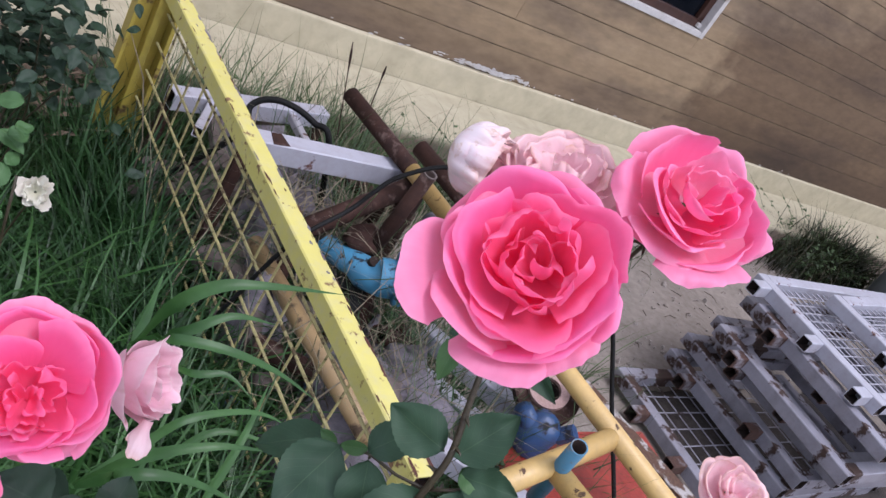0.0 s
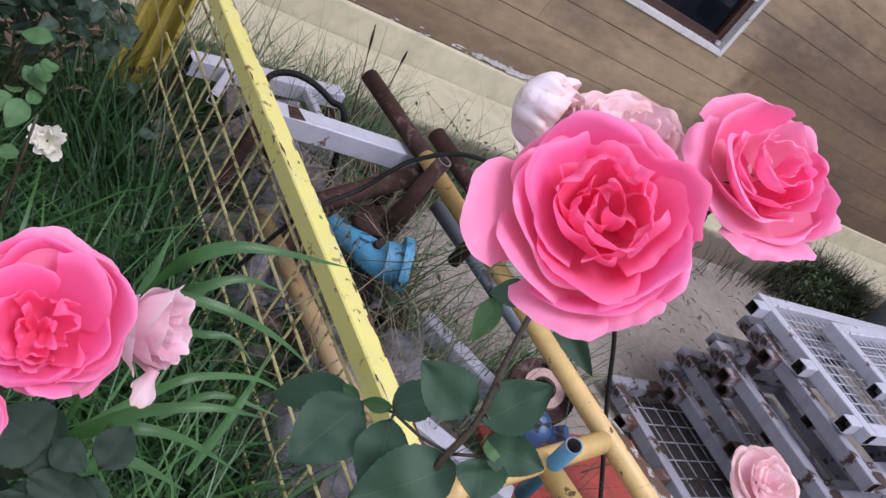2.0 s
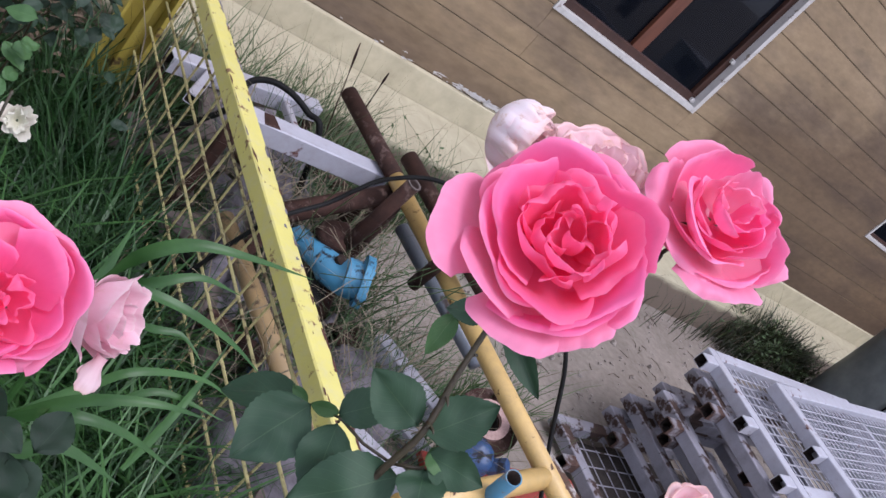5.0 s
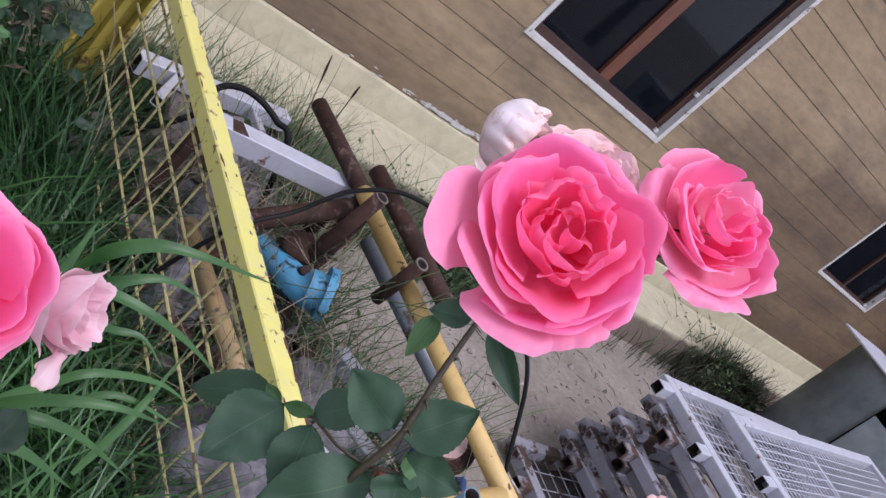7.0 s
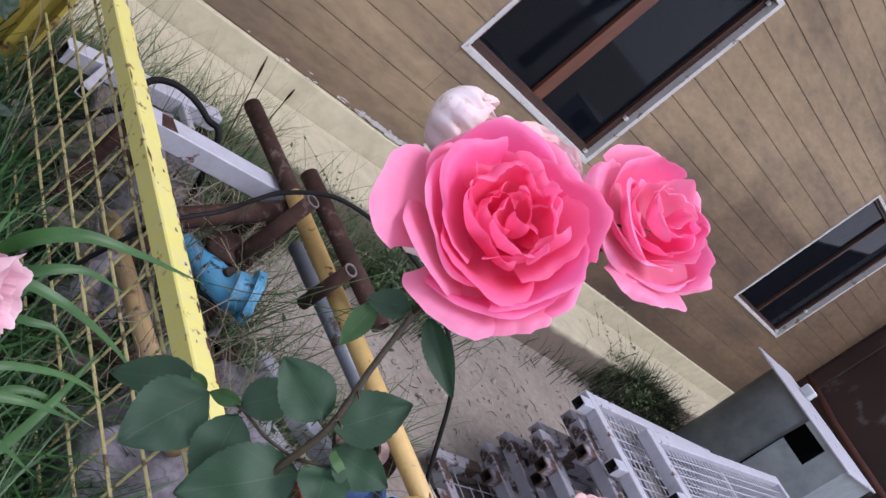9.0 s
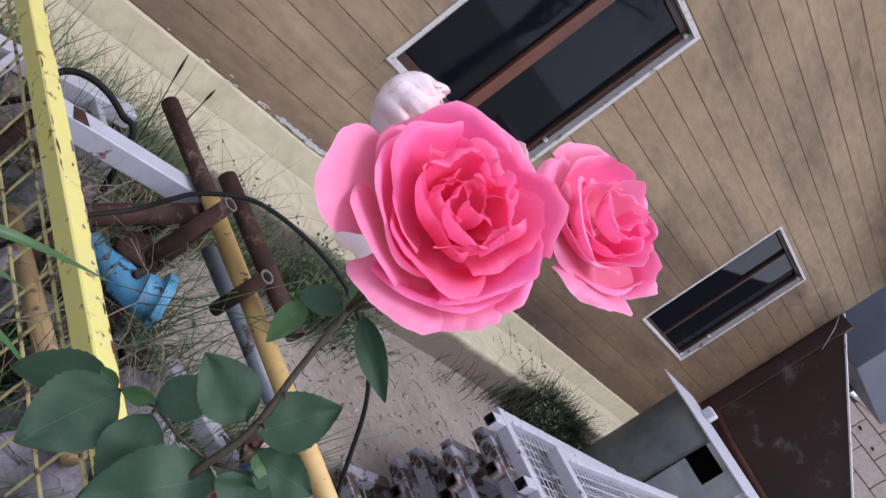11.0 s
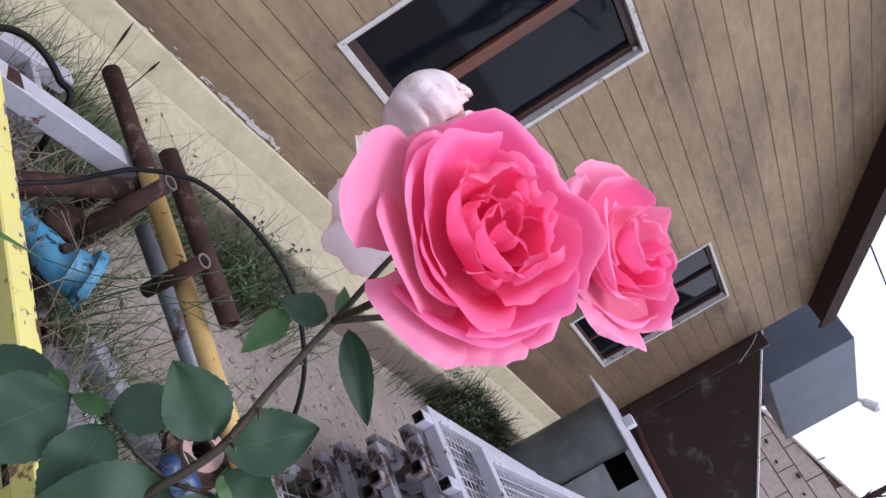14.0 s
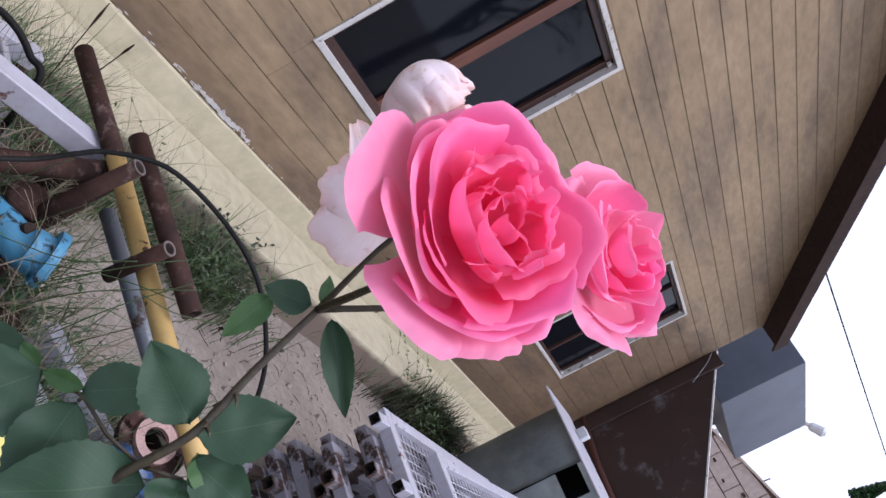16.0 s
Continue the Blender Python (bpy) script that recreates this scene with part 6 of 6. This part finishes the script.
def add_stem(bush, pts, radius):
    line = smooth_path(pts, 6)
    n = len(line)
    st = part("stem", tube_bm(line, [radius * (1.05 - 0.45 * i / (n - 1)) for i in range(n)], 10), M_stemg, bush, "", True)
    r = random.Random(int(abs(line[0].x) * 1000))
    for k in range(int(n * 0.35)):
        q = line[r.randrange(2, n - 2)]
        d = Vector((r.uniform(-1, 1), r.uniform(-1, 1), r.uniform(-0.2, 0.5))).normalized()
        part("thorn", tube_bm([q + d * radius * 0.8, q + d * (radius + 0.004) + Vector((0, 0, -0.0015)), q + d * (radius + 0.006) + Vector((0, 0, -0.003))], [0.0016, 0.0008, 0.0002], 5), M_stemg, st)
    return st


def sepals(bush, at, axis, size, seed):
    q = Vector(axis).to_track_quat("Z", "Y").to_matrix()
    r = random.Random(seed)
    for k in range(5):
        a = k * 1.2566 + r.uniform(-0.2, 0.2)
        o = q @ Vector((math.cos(a), math.sin(a), 0))
        b = Vector(at) - Vector(axis).normalized() * size * 0.34
        part("sepal", rose_leaf_bm(b, b + o * size * 0.6 - Vector(axis).normalized() * size * r.uniform(0.1, 0.5), size * 0.1, Vector(axis), seed + k), M_leaf2, bush)
    b = Vector(at) - Vector(axis).normalized() * size * 0.30
    part("hip", tube_bm([b - Vector(axis).normalized() * size * 0.26, b - Vector(axis).normalized() * size * 0.12, b], [size * 0.06, size * 0.13, size * 0.14], 10), M_leaf2, bush, "", True)


def build_main_rose():
    bush = empty("rose_bush", (-3.25, -2.86, 0))
    bush.matrix_world = Matrix.Identity(4)
    tagged(bush, "rose bush with open pink blooms and dark green leaves", "rose bush", "rose bushes")
    C1, A1 = Vector((-3.4565, -2.9140, 1.3590)), Vector((-0.57, -0.46, 0.68))
    C2, A2 = Vector((-3.3590, -2.8930, 1.3990)), Vector((-0.42, -0.48, 0.88))
    C3, A3 = Vector((-3.3993, -2.8485, 1.3722)), Vector((-0.40, -0.05, 0.90))
    C4, A4 = Vector((-3.4345, -2.828, 1.3575)), Vector((0.43, -0.80, 0.2))
    node, node2 = Vector((-3.3690, -2.8500, 1.2620)), Vector((-3.3786, -2.8853, 1.1887))
    open_bloom(bush, C1, A1, (0.647, -0.302, 0.700), 0.0432, MAIN_BLOOM, "open bright pink rose bloom with pale guard petals", (0.12, -0.06), 11)
    open_bloom(bush, C2, A2, (0.647, -0.302, 0.700), 0.0392, CUPPED_BLOOM, "half-open pink rose bloom with a mauve pink heart", (0.0, 0.02), 12)
    open_bloom(bush, C3, A3, (0.647, -0.302, 0.700), 0.0350, PALE_BLOOM, "bleached wilting rose bloom with brown-edged petals", (0, 0), 13)
    bloom(bush, C4, A4, 0.0190, 14, BALL, 0.0, "faded_bloom", "bleached white rose bloom with incurved petals")
    for c, a, s, k in ((C1, A1, 0.041, 1), (C2, A2, 0.036, 2), (C3, A3, 0.024, 3)):
        sepals(bush, c, a, s, k)
    n1, n2, n3 = (c - a.normalized() * s * 0.55 for c, a, s in ((C1, A1, 0.041), (C2, A2, 0.036), (C3, A3, 0.024)))
    add_stem(bush, [n3, (n3 + C4) / 2 + Vector((0, 0, -0.012)), C4 - A4.normalized() * 0.012], 0.0018)
    add_stem(bush, [node, node.lerp(n1, 0.5) + Vector((0.004, 0, 0)), n1], 0.0021)
    add_stem(bush, [node, node.lerp(n2, 0.5) + Vector((0.012, 0.0, -0.006)), n2], 0.0017)
    add_stem(bush, [node, node.lerp(n3, 0.5) + Vector((0.0, 0.006, 0)), n3], 0.0017)
    add_stem(bush, [(-3.30, -2.84, -0.02), (-3.34, -2.87, 0.6), (-3.378, -2.9014, 1.063), (-3.3841, -2.8910, 1.1440), node2, (node + node2) / 2 + Vector((-0.001, 0.0, 0.0)), node], 0.0030)
    tocam = Vector((-0.7, -0.55, 0.45))
    up = Vector((-0.45, -0.35, 0.8))
    # pale guard petals hanging under the open bloom
    o = Vector((-3.362, -2.804, 1.307))
    d1, d2, d3 = (Vector(q) - o for q in ((-3.385, -2.783, 1.290), (-3.363, -2.815, 1.272), (-3.391, -2.770, 1.317)))
    bloom(bush, o, Vector((0.5, 0.62, -0.35)), 0.030, 15, (((d1, d2), 0.10, -0.1, 1.12, 0.66, 85, 60, 0.2, P_white, -0.3, 0.16), ((d3,), 0.1, -0.1, 1.45, 0.3, 88, 80, 0.1, P_white, 0.2, 0.4)), 0.4, "faded_bloom", "bleached drooping rose petals under the open bloom")
    for k, (base, tip, half, facing, mat, droop, fold) in enumerate((
        ((-3.3770, -2.8865, 1.1894), (-3.3528, -2.8889, 1.2291), 0.0160, tocam, M_leaf, 0.10, 0.16),
        ((-3.3825, -2.8828, 1.1913), (-3.4129, -2.8554, 1.1981), 0.0165, tocam, M_leaf, 0.14, 0.12),
        ((-3.4041, -2.8522, 1.1514), (-3.3874, -2.8603, 1.1866), 0.0125, up, M_leaf, 0.10, 0.12),
        ((-3.4095, -2.8347, 1.1370), (-3.4494, -2.8563, 1.1027), 0.0215, tocam, M_leaf, 0.06, 0.14),
        ((-3.4116, -2.8269, 1.1334), (-3.4430, -2.7954, 1.0909), 0.0135, up, M_leaf, 0.10, 0.25),
        ((-3.4105, -2.8334, 1.1347), (-3.4189, -2.8194, 1.1334), 0.0045, tocam, M_leaf2, 0.2, 0.4),
        ((-3.4035, -2.8517, 1.1534), (-3.4125, -2.8359, 1.1377), 0.0050, tocam, M_leaf2, 0.1, 0.5),
        ((-3.4028, -2.8550, 1.1489), (-3.4089, -2.8888, 1.1109), 0.0170, tocam, M_leaf, 0.12, 0.14),
        ((-3.3750, -2.8960, 1.1600), (-3.4258, -2.8924, 1.1146), 0.0215, tocam, M_leaf, 0.06, 0.12),
        ((-3.3701, -2.8921, 1.1811), (-3.3484, -2.9198, 1.1935), 0.0135, tocam, M_leaf, 0.1, 0.2),
        ((-3.3683, -2.8895, 1.1837), (-3.3581, -2.9089, 1.1815), 0.0090, up, M_leaf2, 0.1, 0.2),
        ((-3.3672, -2.8981, 1.1732), (-3.3771, -2.9220, 1.1648), 0.0150, tocam, M_leaf, 0.1, 0.2),
        ((-3.3671, -2.8447, 1.2593), (-3.3899, -2.8370, 1.2452), 0.0085, tocam, M_leaf, -0.25, 0.25),
        ((-3.3840, -2.8405, 1.2475), (-3.3944, -2.8551, 1.2241), 0.0072, tocam, M_leaf2, 0.2, 0.5),
        ((-3.3620, -2.8530, 1.2650), (-3.3467, -2.8963, 1.2516), 0.0080, (-0.8, 0.3, 0.4), M_leaf, 0.12, 0.7),
        ((-3.3647, -2.8451, 1.2631), (-3.3698, -2.8367, 1.2739), 0.0045, up, M_leaf2, 0.1, 0.3),
    )):
        add_leaf(bush, base, tip, half, facing, k + 1, mat, droop, fold)
    # leaf stalks
    a, b, c = Vector((-3.3809, -2.8890, 1.1615)), Vector((-3.4031, -2.8544, 1.1521)), Vector((-3.4095, -2.8347, 1.1370))
    for line in ((a, (a + b) / 2 + Vector((0, 0, -0.003)), b, c), (b, Vector((-3.4028, -2.8550, 1.1489))), (node2, Vector((-3.3770, -2.8865, 1.1894))), (a, Vector((-3.3672, -2.8981, 1.1732)))):
        part("leaf_stalk", tube_bm(list(line), 0.0011, 6), M_stemg, bush, "", True)


build_main_rose()


def build_left_rose():
    bush = empty("rose_bush", (-3.55, -2.6, 0))
    bush.matrix_world = Matrix.Identity(4)
    tagged(bush, "rose bush with a pink bloom and a faded bud over grass", "rose bush", "rose bushes")
    C, A = Vector((-3.544, -2.664, 0.994)), Vector((-0.18, -0.74, 0.72))
    open_bloom(bush, C, A, (0.74, -0.33, 0.58), 0.0580, FULL_BLOOM, "full pink rose bloom with a crumpled heart", (-0.15, -0.2), 21)
    for q, s, k in (((-3.595, -2.731, 0.955), 0.030, 23), ((-3.467, -2.867, 0.988), 0.028, 24)):
        open_bloom(bush, Vector(q), A, (0.74, -0.33, 0.58), s, FULL_BLOOM, "full pink rose bloom", (0, 0), k)
        add_stem(bush, [(-3.56, -2.66, -0.02), (-3.57, -2.7, 0.5), Vector(q) - A.normalized() * 0.016], 0.0025)
    sepals(bush, C, A, 0.05, 4)
    B, AB = Vector((-3.430, -2.586, 0.914)), Vector((0.66, -0.50, 0.50))
    bloom(bush, B, AB, 0.0335, 22, BUD, 0.0, "faded_bud", "pale pink half-closed faded rose bud")
    base = Vector((-3.56, -2.70, 0.7))
    add_stem(bush, [(-3.56, -2.66, -0.02), base, (C + base) / 2 + Vector((0, 0.02, 0)), C - A.normalized() * 0.022], 0.003)
    add_stem(bush, [base, (B + base) / 2 + Vector((-0.02, 0, 0)), B - AB.normalized() * 0.012], 0.002)
    up = Vector((-0.3, -0.5, 0.8))
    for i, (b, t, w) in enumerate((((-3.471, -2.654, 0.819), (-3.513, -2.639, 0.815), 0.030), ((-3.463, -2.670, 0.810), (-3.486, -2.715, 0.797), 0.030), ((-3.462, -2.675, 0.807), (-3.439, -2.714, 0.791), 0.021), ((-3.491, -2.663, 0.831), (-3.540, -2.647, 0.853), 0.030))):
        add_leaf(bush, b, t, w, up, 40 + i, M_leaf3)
    r = random.Random(29)
    for i in range(20):
        q = Vector((r.gauss(-3.500, 0.030), r.gauss(-2.665, 0.035), r.gauss(0.775, 0.030)))
        a = r.uniform(0, 6.283)
        L = r.uniform(0.035, 0.055)
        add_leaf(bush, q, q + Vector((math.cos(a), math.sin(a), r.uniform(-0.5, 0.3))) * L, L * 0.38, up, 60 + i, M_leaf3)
    # a drooping petal below the bud
    part("petal", petal_bm(0.004, 0.0, 2.0, 0.036, 0.016, 0.2, 0.6, 0.01, 5), P_pale, bush, "", True).matrix_world = Matrix.Translation((-3.417, -2.616, 0.894)) @ pose(0, 0, 0, 150, 20, 0)


build_left_rose()


def build_low_rose():
    bush = empty("rose_bush", (-3.2, -2.95, 0))
    bush.matrix_world = Matrix.Identity(4)
    tagged(bush, "rose stem with a pale pink fading bloom", "rose bush", "rose bushes")
    C, A = Vector((-3.244, -2.968, 1.258)), Vector((-0.3, -0.3, 0.8))
    open_bloom(bush, C, A, (0.647, -0.302, 0.700), 0.0220, PALE_BLOOM, "pale pink fading rose bloom", (0, 0), 31)
    sepals(bush, C, A, 0.025, 6)
    add_stem(bush, [(C.x + 0.03, C.y + 0.03, -0.02), (C.x + 0.02, C.y + 0.02, 0.7), C - A.normalized() * 0.016], 0.003)


build_low_rose()


def build_white_rose():
    bush = empty("rose_bush", (-3.33, -1.6, 0))
    bush.matrix_world = Matrix.Identity(4)
    tagged(bush, "shaded rose bush with one small white bloom", "rose bush", "rose bushes")
    C, A = Vector((-3.334, -1.708, 0.461)), Vector((-0.2, -0.6, 0.5))
    bloom(bush, C, A, 0.028, 41, tuple((max(3, n - 1), r0, z0, h, w, a, b, c * 2.6, P_cream, e, f) for n, r0, z0, h, w, a, b, c, _, e, f in RAGGED), 0.5, "bloom", "small cream white ragged bloom")
    add_stem(bush, [(-3.36, -1.62, -0.02), (-3.36, -1.66, 0.25), C - A.normalized() * 0.02], 0.003)


build_white_rose()


def leafy_bush(name, label, centre, spread, n, size, seed, material, stems=7):
    b = empty(name, centre)
    b.matrix_world = Matrix.Identity(4)
    tagged(b, label, "bush", "rose bushes")
    r = random.Random(seed)
    c = Vector(centre)
    foot = Vector((c.x, c.y, -0.02))
    for k in range(stems):
        tip = c + Vector((r.gauss(0, spread[0]), r.gauss(0, spread[1]), r.gauss(0, spread[2]) * 0.6))
        add_stem(b, [foot, foot.lerp(tip, 0.5) + Vector((r.uniform(-0.05, 0.05), r.uniform(-0.05, 0.05), 0)), tip], 0.003)
    for k in range(n):
        q = c + Vector((r.gauss(0, spread[0]), r.gauss(0, spread[1]), r.gauss(0, spread[2])))
        a = r.uniform(0, 6.283)
        L = size * r.uniform(0.7, 1.2)
        add_leaf(b, q, q + Vector((math.cos(a), math.sin(a), r.uniform(-0.6, 0.3))) * L, L * r.uniform(0.3, 0.4), (r.uniform(-0.5, 0.3), r.uniform(-0.7, 0.2), 0.8), seed + k, material)
    return b


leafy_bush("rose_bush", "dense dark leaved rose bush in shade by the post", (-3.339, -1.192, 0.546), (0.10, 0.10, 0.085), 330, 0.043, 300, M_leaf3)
leafy_bush("rose_bush", "bright green rose shoot with young leaves", (-3.512, -2.189, 0.888), (0.018, 0.02, 0.04), 9, 0.036, 500, M_leaf2, 1)


# ---- a tree beyond the yard, seen in the window panes ----


def build_yard_tree():
    t = empty("tree", (6.5, -8.0, 0))
    t.matrix_world = Matrix.Identity(4)
    tagged(t, "dark branching tree across the yard mirrored in the window", "tree")
    r = random.Random(77)
    limbs, tips = [], []

    def grow(p, d, length, radius, depth):
        q = p + d * length
        limbs.append((p, q, radius))
        if depth == 0:
            tips.append(q)
            return
        for k in range(3 if depth > 1 else 2):
            e = (d + Vector((r.uniform(-0.8, 0.8), r.uniform(-0.8, 0.8), r.uniform(-0.25, 0.5)))).normalized()
            grow(q if k else p.lerp(q, 0.7), e, length * r.uniform(0.6, 0.85), radius * 0.62, depth - 1)

    grow(Vector((6.5, -8.0, -0.05)), Vector((0.05, 0.02, 1)).normalized(), 1.5, 0.13, 4)
    for i, (p, q, w) in enumerate(limbs):
        part("trunk" if i == 0 else "limb", tube_bm([p, (p + q) / 2 + Vector((r.uniform(-0.03, 0.03), r.uniform(-0.03, 0.03), 0)), q], [w, w * 0.85, w * 0.68], 7), M_rust, t, "", True)
    bm = bmesh.new()
    for q in tips:
        for k in range(22):
            c = q + Vector((r.gauss(0, 0.22), r.gauss(0, 0.22), r.gauss(0, 0.2)))
            u = Vector((r.uniform(-1, 1), r.uniform(-1, 1), r.uniform(-1, 1))).normalized() * 0.05
            v = u.orthogonal().normalized() * 0.022
            bm.faces.new([bm.verts.new(s) for s in (c - u, c + v, c + u, c - v)])
    part("crown", bm, M_grass, t)


build_yard_tree()
